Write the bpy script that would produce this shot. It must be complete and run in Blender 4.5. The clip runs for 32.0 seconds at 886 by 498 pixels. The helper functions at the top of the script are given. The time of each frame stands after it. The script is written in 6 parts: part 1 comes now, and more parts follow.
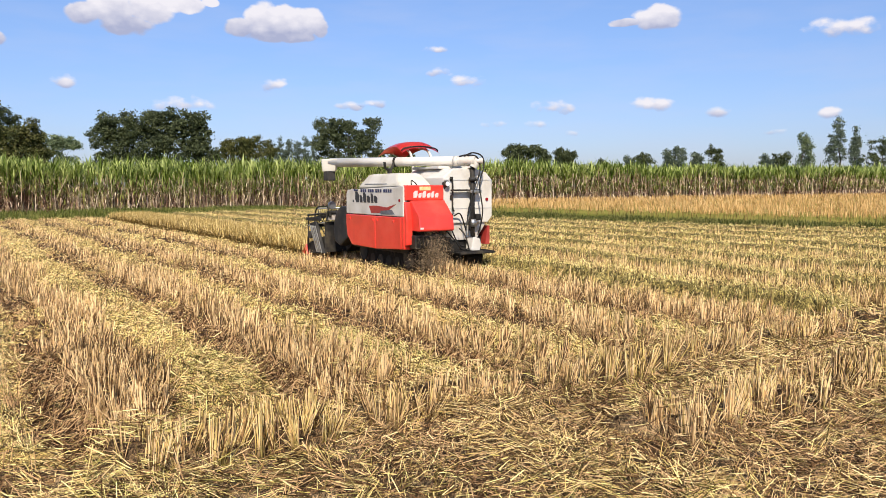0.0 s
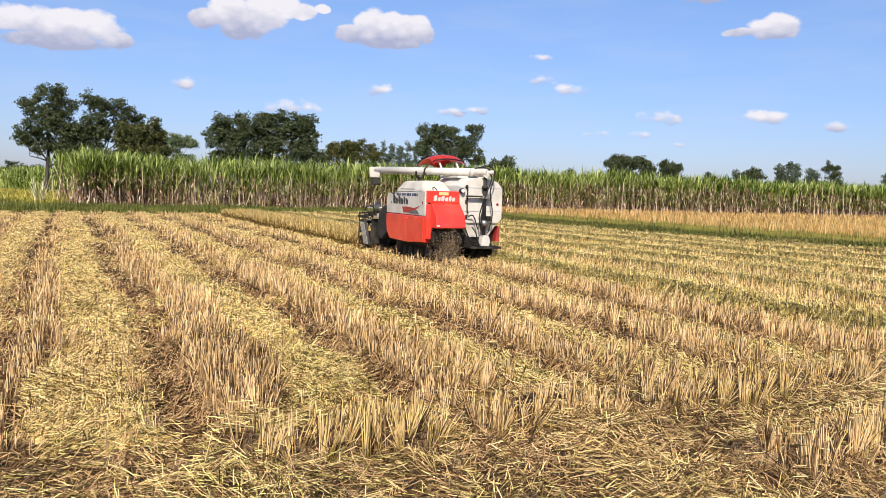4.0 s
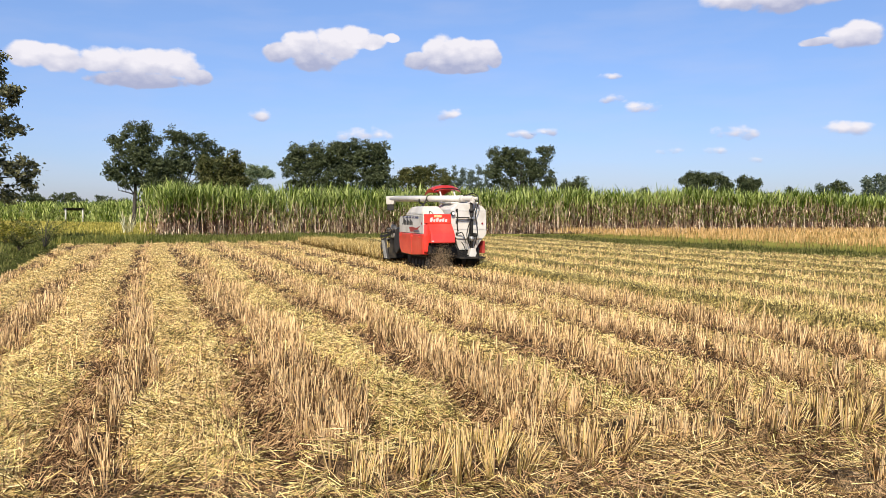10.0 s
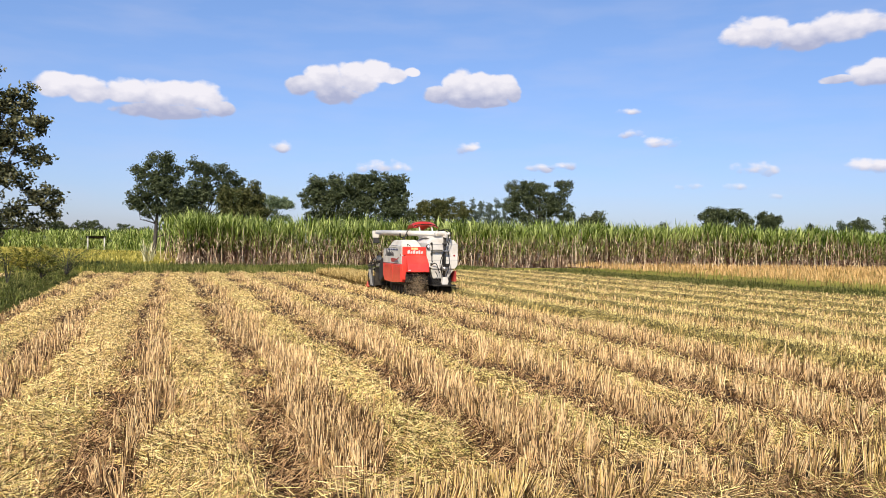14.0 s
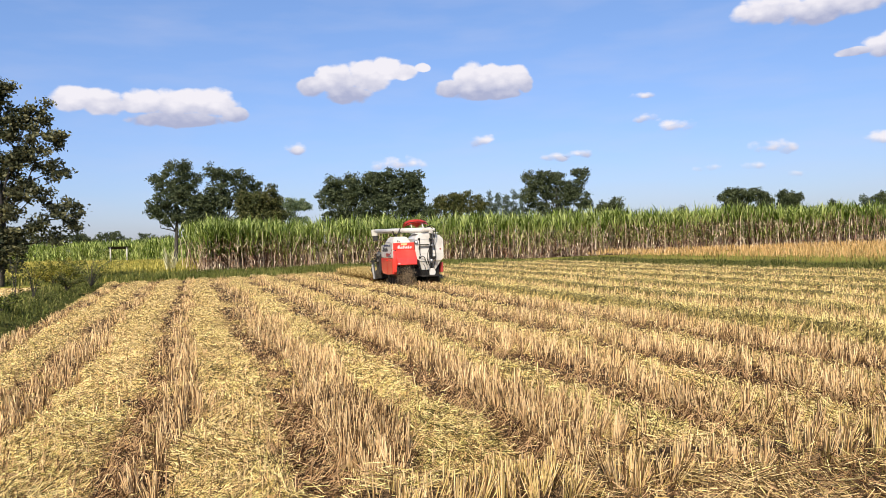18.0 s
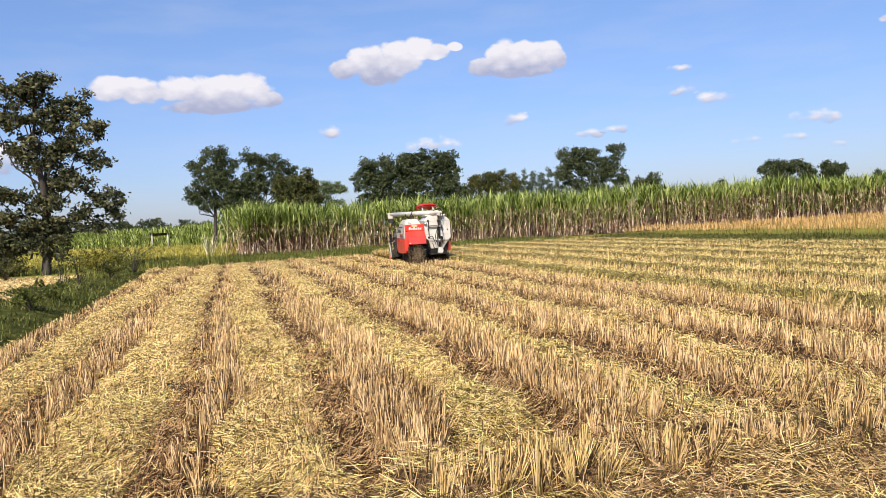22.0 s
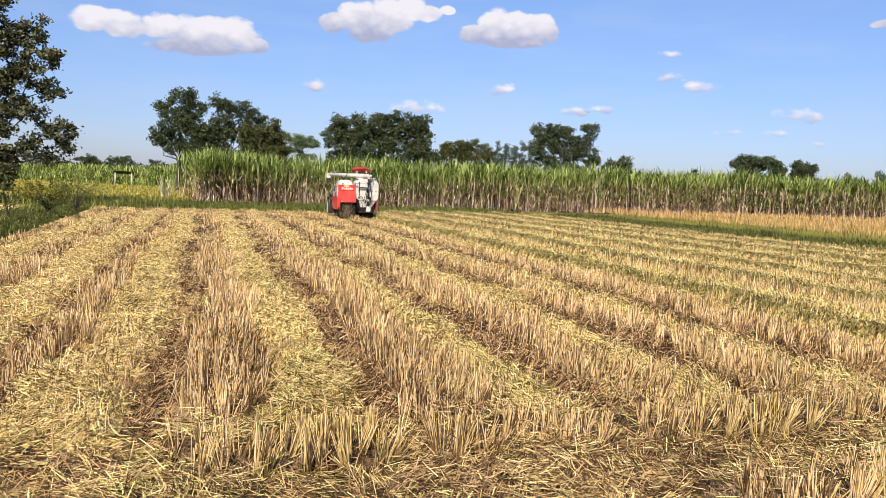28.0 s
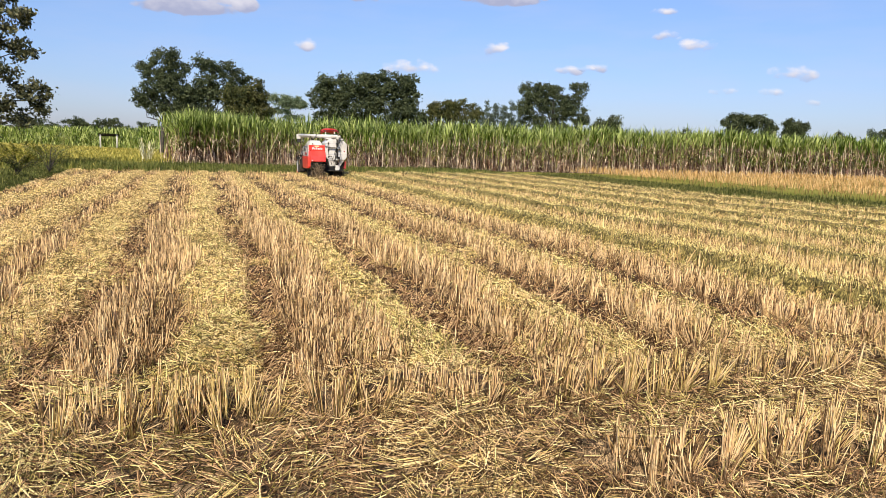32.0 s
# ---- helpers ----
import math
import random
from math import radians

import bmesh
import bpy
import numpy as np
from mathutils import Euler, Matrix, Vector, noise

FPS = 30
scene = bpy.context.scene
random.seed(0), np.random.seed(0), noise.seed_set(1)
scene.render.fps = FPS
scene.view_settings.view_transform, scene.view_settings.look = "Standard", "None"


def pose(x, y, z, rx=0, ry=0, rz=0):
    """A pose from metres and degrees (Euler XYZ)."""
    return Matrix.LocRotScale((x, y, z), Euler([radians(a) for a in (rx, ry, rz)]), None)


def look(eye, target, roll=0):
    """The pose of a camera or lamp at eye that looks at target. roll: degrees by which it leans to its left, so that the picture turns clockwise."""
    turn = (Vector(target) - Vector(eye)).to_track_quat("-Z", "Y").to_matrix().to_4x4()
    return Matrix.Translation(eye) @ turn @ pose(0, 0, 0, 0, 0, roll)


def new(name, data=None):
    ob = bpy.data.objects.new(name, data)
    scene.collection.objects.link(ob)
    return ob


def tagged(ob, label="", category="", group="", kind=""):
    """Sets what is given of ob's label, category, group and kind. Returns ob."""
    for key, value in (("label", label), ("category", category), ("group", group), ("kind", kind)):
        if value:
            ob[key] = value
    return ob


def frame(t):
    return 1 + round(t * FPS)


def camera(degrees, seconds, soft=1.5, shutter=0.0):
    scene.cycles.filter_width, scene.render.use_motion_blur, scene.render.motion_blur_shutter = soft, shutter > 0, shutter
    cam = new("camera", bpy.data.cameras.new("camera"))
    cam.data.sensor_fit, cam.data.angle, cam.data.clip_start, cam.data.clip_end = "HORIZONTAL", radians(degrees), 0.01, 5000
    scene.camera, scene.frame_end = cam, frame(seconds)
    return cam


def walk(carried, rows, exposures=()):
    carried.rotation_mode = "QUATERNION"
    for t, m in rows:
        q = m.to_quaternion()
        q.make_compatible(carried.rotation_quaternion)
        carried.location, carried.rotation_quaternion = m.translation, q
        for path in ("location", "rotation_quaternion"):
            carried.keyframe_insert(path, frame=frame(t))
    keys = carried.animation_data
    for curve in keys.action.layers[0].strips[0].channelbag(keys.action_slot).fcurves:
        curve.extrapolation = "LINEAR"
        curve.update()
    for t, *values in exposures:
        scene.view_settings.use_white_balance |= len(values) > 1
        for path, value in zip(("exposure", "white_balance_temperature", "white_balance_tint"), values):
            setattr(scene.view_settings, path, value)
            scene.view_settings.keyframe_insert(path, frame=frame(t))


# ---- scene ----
cam = camera(59.6, 32.0, soft=0.8)
# seconds, eye in metres, turn in degrees
PATH = [
    (0, 0.022, 0.057, 1.885, 85.31, 0.28, -0.09),
    (0.5, 0.021, 0.057, 1.885, 85.62, 0.24, 0.45),
    (1, 0.013, 0.054, 1.890, 86.00, -0.05, 1.13),
    (1.5, 0.006, 0.055, 1.891, 86.26, -0.39, 1.82),
    (2, -0.000, 0.050, 1.890, 86.27, -0.73, 2.58),
    (2.5, -0.020, 0.060, 1.887, 86.07, -1.07, 3.73),
    (3, -0.048, 0.078, 1.884, 85.80, -1.51, 5.48),
    (3.5, -0.059, 0.081, 1.885, 85.72, -1.71, 6.76),
    (5.5, -0.250, -0.014, 1.914, 86.54, -1.45, 7.98),
    (6, -0.216, 0.029, 1.925, 87.42, -1.29, 9.63),
    (6.5, -0.201, 0.040, 1.916, 87.82, -1.01, 10.80),
    (7, -0.208, 0.047, 1.917, 87.59, -0.76, 11.28),
    (7.5, -0.202, 0.046, 1.916, 87.40, -0.62, 11.62),
    (8, -0.201, 0.046, 1.916, 87.42, -0.58, 11.89),
    (8.5, -0.200, 0.044, 1.917, 87.47, -0.44, 12.14),
    (9, -0.196, 0.037, 1.919, 87.43, -0.27, 12.26),
    (9.5, -0.190, 0.029, 1.921, 87.36, -0.18, 12.36),
    (10, -0.195, 0.022, 1.919, 87.36, -0.19, 12.43),
    (10.5, -0.192, 0.019, 1.919, 87.31, -0.23, 12.48),
    (11, -0.188, 0.018, 1.919, 87.25, -0.45, 12.30),
    (11.5, -0.169, -0.037, 1.926, 87.57, -0.91, 12.11),
    (12, -0.190, 0.007, 1.931, 88.23, -1.49, 11.69),
    (12.5, -0.191, 0.007, 1.934, 89.04, -1.84, 12.07),
    (13, -0.205, 0.007, 1.951, 89.54, -1.83, 12.80),
    (13.5, -0.202, 0.006, 1.956, 89.82, -1.46, 13.42),
    (14, -0.197, 0.008, 1.960, 89.75, -0.95, 13.74),
    (14.5, -0.194, 0.007, 1.957, 89.41, -0.72, 13.78),
    (16.5, -0.194, 0.010, 1.945, 88.98, 0.30, 14.69),
    (17, -0.197, 0.020, 1.943, 88.99, 1.18, 15.39),
    (17.5, -0.197, 0.018, 1.946, 89.16, 1.73, 15.62),
    (18, -0.186, 0.015, 1.951, 89.34, 1.84, 15.13),
    (18.5, -0.171, 0.017, 1.947, 89.47, 2.00, 14.38),
    (19, -0.173, -0.003, 1.958, 89.34, 2.33, 13.66),
    (19.5, -0.164, 0.018, 1.947, 89.20, 2.73, 13.73),
    (20, -0.181, 0.004, 1.952, 88.84, 3.12, 14.90),
    (20.5, -0.202, 0.023, 1.981, 88.56, 3.76, 17.44),
    (21, -0.232, 0.038, 1.975, 88.41, 4.23, 19.76),
    (21.5, -0.208, -0.016, 1.965, 88.11, 4.08, 19.69),
    (22, -0.146, 0.001, 1.957, 87.97, 3.10, 17.77),
    (22.5, -0.066, 0.018, 1.948, 87.83, 1.86, 16.39),
    (23, 0.006, 0.052, 1.941, 87.38, 1.03, 16.39),
    (23.5, 0.025, 0.046, 1.933, 86.73, 1.05, 17.27),
    (24, 0.040, 0.047, 1.947, 86.51, 1.38, 18.19),
    (24.5, 0.020, 0.061, 1.985, 86.36, 1.33, 18.14),
    (26.5, 0.389, 0.226, 1.927, 84.07, -0.25, 18.96),
    (27, 0.583, 0.446, 1.952, 84.95, -0.66, 16.92),
    (27.5, 0.725, 0.570, 1.960, 85.42, -1.30, 15.40),
    (28, 0.993, 0.628, 1.971, 85.42, -2.14, 16.09),
    (28.5, 1.256, 0.708, 1.977, 85.08, -2.58, 16.83),
    (29, 1.483, 0.906, 1.977, 84.72, -2.89, 16.02),
    (29.5, 1.695, 1.003, 1.967, 84.28, -3.28, 15.17),
    (30, 1.854, 1.030, 1.962, 83.67, -3.30, 14.89),
    (30.5, 1.832, 1.021, 1.961, 83.20, -2.52, 15.50),
    (31, 1.762, 1.005, 1.961, 82.87, -1.65, 15.97),
    (31.5, 1.722, 0.967, 1.946, 82.65, -1.53, 15.73),
    (32, 1.744, 1.008, 1.951, 82.57, -1.79, 15.64),
]
walk(cam, [(t, pose(x, y, z, rx, ry, rz)) for t, x, y, z, rx, ry, rz in PATH])

# ---- light ----
SUN_AZ, SUN_EL = 175.0, 45.0          # degrees clockwise from +y, and above the horizon
SKY_STRENGTH, SUN_STRENGTH = 0.10, 5.3
scene.view_settings.exposure = 0.35

# clouds, each of several puffs: azimuth, elevation, half width, half height (degrees); thickness 0..1
LONG_CLOUD = [(-40.4, 10.1, 1.4, 0.9), (-38.5, 9.95, 1.8, 0.92), (-36.0, 10.05, 2.05, 0.86), (-33.7, 10.0, 2.0, 1.04), (-31.4, 10.05, 1.8, 1.1), (-29.9, 9.35, 1.0, 0.62), (-33.5, 8.95, 3.3, 0.6)]
LEAPING_CLOUD = [(-24.4, 11.3, 1.1, 0.77), (-22.6, 11.75, 1.6, 1.1), (-21.8, 10.75, 1.7, 0.73), (-20.3, 12.0, 1.6, 1.15), (-18.9, 12.5, 1.35, 0.85), (-17.6, 12.3, 1.1, 0.62), (-16.3, 12.55, 0.6, 0.34)]
HEAPED_CLOUD = [(-14.3, 10.95, 1.2, 0.65), (-12.7, 11.7, 1.2, 1.15), (-11.1, 11.45, 1.65, 1.15), (-9.5, 11.5, 1.2, 0.95), (-8.7, 11.15, 0.6, 0.7), (-11.6, 10.6, 2.5, 0.57)]
HIGH_CLOUD = [(8.1, 14.6, 2.1, 1.05), (11.0, 14.1, 2.1, 0.9), (13.7, 14.5, 2.9, 0.95)]
PAIR_CLOUD = [(15.4, 11.45, 1.6, 0.85), (13.2, 11.25, 1.1, 0.3)]
WISPS = [(-25.7, 6.9, 0.75, 0.45), (-12.3, 7.15, 0.95, 0.45), (-18.25, 5.6, 1.7, 0.58), (-0.4, 9.75, 1.2, 0.24), (0.0, 8.18, 0.85, 0.33), (2.0, 7.5, 1.2, 0.5), (-6.6, 5.8, 1.05, 0.34), (-4.6, 5.95, 0.95, 0.3),
         (7.95, 5.55, 1.5, 0.5), (4.1, 4.42, 0.85, 0.36), (7.0, 4.35, 0.8, 0.33), (9.2, 3.7, 0.75, 0.3), (15.0, 5.55, 1.55, 0.55), (19.5, 4.95, 0.9, 0.4), (23.1, 3.5, 0.7, 0.25), (26.6, 4.6, 0.75, 0.35), (26.9, 9.9, 1.9, 0.66), (-47.4, 5.7, 1.6, 1.2)]
FAR_OFF = [(-52.0, 12.5, 4.0, 1.5), (40.0, 13.0, 5.0, 1.4), (62.0, 9.0, 6.0, 1.6), (-80.0, 11.0, 7.0, 1.8), (110.0, 14.0, 7.0, 2.0), (165.0, 12.0, 6.0, 1.6), (-130.0, 13.0, 7.0, 2.0)]
CLOUDS = [(1.0, LONG_CLOUD), (1.0, LEAPING_CLOUD), (1.0, HEAPED_CLOUD), (0.8, HIGH_CLOUD), (0.95, PAIR_CLOUD)] + [(0.36, [w]) for w in WISPS] + [(0.9, [w]) for w in FAR_OFF]


def sky():
    w = bpy.data.worlds.new("sky")
    scene.world = w
    w.use_nodes = True
    nt = w.node_tree
    nt.nodes.clear()
    n, link = nt.nodes.new, nt.links.new

    def m(op, a, b=None, c=None, clamp=False):
        k = n("ShaderNodeMath")
        k.operation, k.use_clamp = op, clamp
        for i, v in enumerate((a, b, c)):
            if v is None:
                continue
            if isinstance(v, (int, float)):
                k.inputs[i].default_value = v
            else:
                link(v, k.inputs[i])
        return k.outputs[0]

    tex = n("ShaderNodeTexSky")
    tex.sky_type, tex.sun_disc = "NISHITA", False
    tex.sun_elevation, tex.sun_rotation = radians(SUN_EL), radians(SUN_AZ)
    tex.altitude, tex.air_density, tex.dust_density, tex.ozone_density = 0, 1.0, 0.6, 3.0
    co = n("ShaderNodeTexCoord")
    sep = n("ShaderNodeSeparateXYZ")
    link(co.outputs["Generated"], sep.inputs[0])
    az = m("DEGREES", m("ARCTAN2", sep.outputs[0], sep.outputs[1]))
    el = m("DEGREES", m("ARCSINE", sep.outputs[2]))
    comb = n("ShaderNodeCombineXYZ")
    link(az, comb.inputs[0])
    link(m("MULTIPLY", el, 1.5), comb.inputs[1])

    def cloud_noise(scale, detail, rough):
        k = n("ShaderNodeTexNoise")
        k.inputs["Scale"].default_value, k.inputs["Detail"].default_value, k.inputs["Roughness"].default_value = scale, detail, rough
        link(comb.outputs[0], k.inputs["Vector"])
        return k.outputs["Fac"]

    puff = n("ShaderNodeTexVoronoi")
    puff.feature = "SMOOTH_F1"
    puff.inputs["Scale"].default_value, puff.inputs["Smoothness"].default_value = 0.95, 0.6
    link(comb.outputs[0], puff.inputs["Vector"])
    big, fine = cloud_noise(0.6, 3.0, 0.5), cloud_noise(2.0, 4.0, 0.5)
    total, height = None, None
    for thick, puffs in CLOUDS:
        whole = None
        for a0, e0, hw, hh in puffs:
            da = m("MULTIPLY", m("SUBTRACT", az, a0), 1 / (hw * 1.12))
            de = m("MULTIPLY", m("SUBTRACT", el, e0), 1 / (hh * 1.12))
            # flat base: below the middle the puff is squeezed
            de2 = m("MAXIMUM", de, m("MULTIPLY", de, -1.15))
            d = m("ADD", m("MULTIPLY", da, da), m("MULTIPLY", de2, de2))
            v = m("MULTIPLY", m("SUBTRACT", 1.0, d), 1.5 * thick)
            whole = v if whole is None else m("MAXIMUM", whole, v)
        base, crest = min(q[1] - q[3] for q in puffs), max(q[1] + q[3] for q in puffs)
        up_in = m("MULTIPLY_ADD", el, 2 / (crest - base), -(crest + base) / (crest - base))
        h = m("MULTIPLY", m("GREATER_THAN", whole, -0.6), up_in)
        total = whole if total is None else m("MAXIMUM", total, whole)
        height = h if height is None else m("ADD", height, h)
    total = m("MAXIMUM", total, -2.0)
    body = m("ADD", total, m("ADD", m("MULTIPLY", m("SUBTRACT", big, 0.5), 1.5), m("ADD", m("MULTIPLY", m("SUBTRACT", 0.42, puff.outputs["Distance"]), 0.9), m("MULTIPLY", m("SUBTRACT", fine, 0.5), 0.55))))
    ramp = n("ShaderNodeMapRange")
    ramp.interpolation_type = "SMOOTHSTEP"
    ramp.inputs["From Min"].default_value, ramp.inputs["From Max"].default_value = -0.12, 0.62
    link(body, ramp.inputs["Value"])
    cover = m("MULTIPLY", ramp.outputs[0], 0.95)
    # thin veil, streaked along the horizon
    veil_co = n("ShaderNodeCombineXYZ")
    link(m("MULTIPLY", az, 0.35), veil_co.inputs[0])
    link(m("MULTIPLY", el, 1.6), veil_co.inputs[1])
    veil = n("ShaderNodeTexNoise")
    veil.inputs["Scale"].default_value, veil.inputs["Detail"].default_value = 0.35, 4.0
    link(veil_co.outputs[0], veil.inputs["Vector"])
    veil_f = m("MULTIPLY", m("SUBTRACT", veil.outputs["Fac"], 0.42), 0.55, clamp=True)
    # shade under each cloud, light on its top
    lit = n("ShaderNodeMapRange")
    lit.inputs["From Min"].default_value, lit.inputs["From Max"].default_value = -0.75, 0.35
    link(m("ADD", height, m("ADD", m("MULTIPLY", m("SUBTRACT", 0.42, puff.outputs["Distance"]), 0.7), m("MULTIPLY", m("SUBTRACT", fine, 0.5), 0.5))), lit.inputs["Value"])
    tone = n("ShaderNodeMix")
    tone.data_type = "RGBA"
    tone.inputs["A"].default_value, tone.inputs["B"].default_value = (0.34, 0.36, 0.50, 1), (0.73, 0.70, 0.735, 1)
    link(lit.outputs[0], tone.inputs["Factor"])
    grade = n("ShaderNodeMix")
    grade.data_type, grade.blend_type = "RGBA", "MULTIPLY"
    grade.inputs["Factor"].default_value = 1.0
    up = n("ShaderNodeMapRange")
    up.inputs["From Max"].default_value = 17.0
    link(el, up.inputs["Value"])
    tint = n("ShaderNodeMix")
    tint.data_type = "RGBA"
    tint.inputs["A"].default_value, tint.inputs["B"].default_value = SKY_LOW, SKY_HIGH
    link(up.outputs[0], tint.inputs["Factor"])
    link(tint.outputs["Result"], grade.inputs["B"])
    link(tex.outputs[0], grade.inputs["A"])
    scaled = n("ShaderNodeMix")
    scaled.data_type = "RGBA"
    scaled.inputs["B"].default_value = (0.50 / SKY_STRENGTH, 0.52 / SKY_STRENGTH, 0.66 / SKY_STRENGTH, 1)
    link(veil_f, scaled.inputs["Factor"])
    link(grade.outputs["Result"], scaled.inputs["A"])
    boost = n("ShaderNodeVectorMath")
    boost.operation = "SCALE"
    boost.inputs["Scale"].default_value = 1 / SKY_STRENGTH
    link(tone.outputs["Result"], boost.inputs[0])
    mix = n("ShaderNodeMix")
    mix.data_type = "RGBA"
    link(cover, mix.inputs["Factor"])
    link(scaled.outputs["Result"], mix.inputs["A"])
    link(boost.outputs[0], mix.inputs["B"])
    bg = n("ShaderNodeBackground")
    bg.inputs["Strength"].default_value = SKY_STRENGTH
    link(mix.outputs["Result"], bg.inputs["Color"])
    out = n("ShaderNodeOutputWorld")
    link(bg.outputs[0], out.inputs["Surface"])


SKY_LOW, SKY_HIGH = (0.68, 0.708, 0.985, 1), (0.99, 1.06, 1.27, 1)
sky()
sun = new("sun", bpy.data.lights.new("sun", "SUN"))
sun.data.energy, sun.data.angle, sun.data.color = SUN_STRENGTH, radians(0.55), (1.0, 0.915, 0.775)
sun_from = Vector((math.sin(radians(SUN_AZ)) * math.cos(radians(SUN_EL)), math.cos(radians(SUN_AZ)) * math.cos(radians(SUN_EL)), math.sin(radians(SUN_EL))))
sun.matrix_world = look(sun_from * 200, (0, 0, 0))


# ---- materials ----
def material(name, colours, rough=0.6, metal=0.0, scale=8.0, detail=4.0, bump=0.0, stretch=(1, 1, 1), random_by="", spread=0.35, translucent=0.0, coat=0.0, bump_scale=60.0, low=None, spec=0.5):
    """colours: two or more base colours, mixed by noise and, if asked, by a random value of the island or object."""
    mt = bpy.data.materials.new(name)
    mt.use_nodes = True
    nt = mt.node_tree
    b = nt.nodes["Principled BSDF"]
    co = nt.nodes.new("ShaderNodeTexCoord")
    mp = nt.nodes.new("ShaderNodeMapping")
    mp.inputs["Scale"].default_value = stretch
    nt.links.new(co.outputs["Object"], mp.inputs["Vector"])
    nz = nt.nodes.new("ShaderNodeTexNoise")
    nz.inputs["Scale"].default_value, nz.inputs["Detail"].default_value, nz.inputs["Roughness"].default_value = scale, detail, 0.6
    nt.links.new(mp.outputs[0], nz.inputs["Vector"])
    fac = nz.outputs["Fac"]
    if random_by:
        if random_by == "island":
            geo = nt.nodes.new("ShaderNodeNewGeometry")
            rnd = geo.outputs["Random Per Island"]
        else:
            geo = nt.nodes.new("ShaderNodeObjectInfo")
            rnd = geo.outputs["Random"]
        mx = nt.nodes.new("ShaderNodeMath")
        mx.operation = "MULTIPLY_ADD"
        mx.inputs[1].default_value = spread * 2
        nt.links.new(rnd, mx.inputs[0])
        off = nt.nodes.new("ShaderNodeMath")
        off.operation = "SUBTRACT"
        off.inputs[1].default_value = spread
        nt.links.new(fac, off.inputs[0])
        nt.links.new(off.outputs[0], mx.inputs[2])
        fac = mx.outputs[0]
    ramp = nt.nodes.new("ShaderNodeValToRGB")
    e = ramp.color_ramp.elements
    lo, hi = 0.25, 0.75
    while len(e) < len(colours):
        e.new(0.5)
    for i, c in enumerate(colours):
        e[i].position = lo + (hi - lo) * i / max(1, len(colours) - 1)
        e[i].color = (*c, 1)
    nt.links.new(fac, ramp.inputs[0])
    colour = ramp.outputs[0]
    if low:      # another colour near the ground, between two heights, with shade painted in
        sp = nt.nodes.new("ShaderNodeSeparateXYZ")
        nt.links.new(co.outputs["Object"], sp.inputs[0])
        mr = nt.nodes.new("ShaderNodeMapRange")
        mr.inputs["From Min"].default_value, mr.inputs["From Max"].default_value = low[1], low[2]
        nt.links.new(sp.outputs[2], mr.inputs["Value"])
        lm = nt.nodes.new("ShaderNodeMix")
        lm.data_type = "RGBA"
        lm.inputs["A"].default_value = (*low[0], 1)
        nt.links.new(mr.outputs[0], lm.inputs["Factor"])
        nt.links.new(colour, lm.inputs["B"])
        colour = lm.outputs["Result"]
    nt.links.new(colour, b.inputs["Base Color"])
    b.inputs["Roughness"].default_value, b.inputs["Metallic"].default_value = rough, metal
    b.inputs["Specular IOR Level"].default_value = 0.12 if random_by == "island" else spec
    b.inputs["Coat Weight"].default_value = coat
    if bump:
        nb = nt.nodes.new("ShaderNodeTexNoise")
        nb.inputs["Scale"].default_value, nb.inputs["Detail"].default_value = bump_scale, 5
        nt.links.new(mp.outputs[0], nb.inputs["Vector"])
        bp = nt.nodes.new("ShaderNodeBump")
        bp.inputs["Strength"].default_value, bp.inputs["Distance"].default_value = bump, 0.02
        nt.links.new(nb.outputs["Fac"], bp.inputs["Height"])
        nt.links.new(bp.outputs[0], b.inputs["Normal"])
    if translucent:
        tr = nt.nodes.new("ShaderNodeBsdfTranslucent")
        nt.links.new(colour, tr.inputs["Color"])
        ms = nt.nodes.new("ShaderNodeMixShader")
        ms.inputs[0].default_value = translucent
        nt.links.new(b.outputs[0], ms.inputs[1])
        nt.links.new(tr.outputs[0], ms.inputs[2])
        nt.links.new(ms.outputs[0], nt.nodes["Material Output"].inputs["Surface"])
    return mt


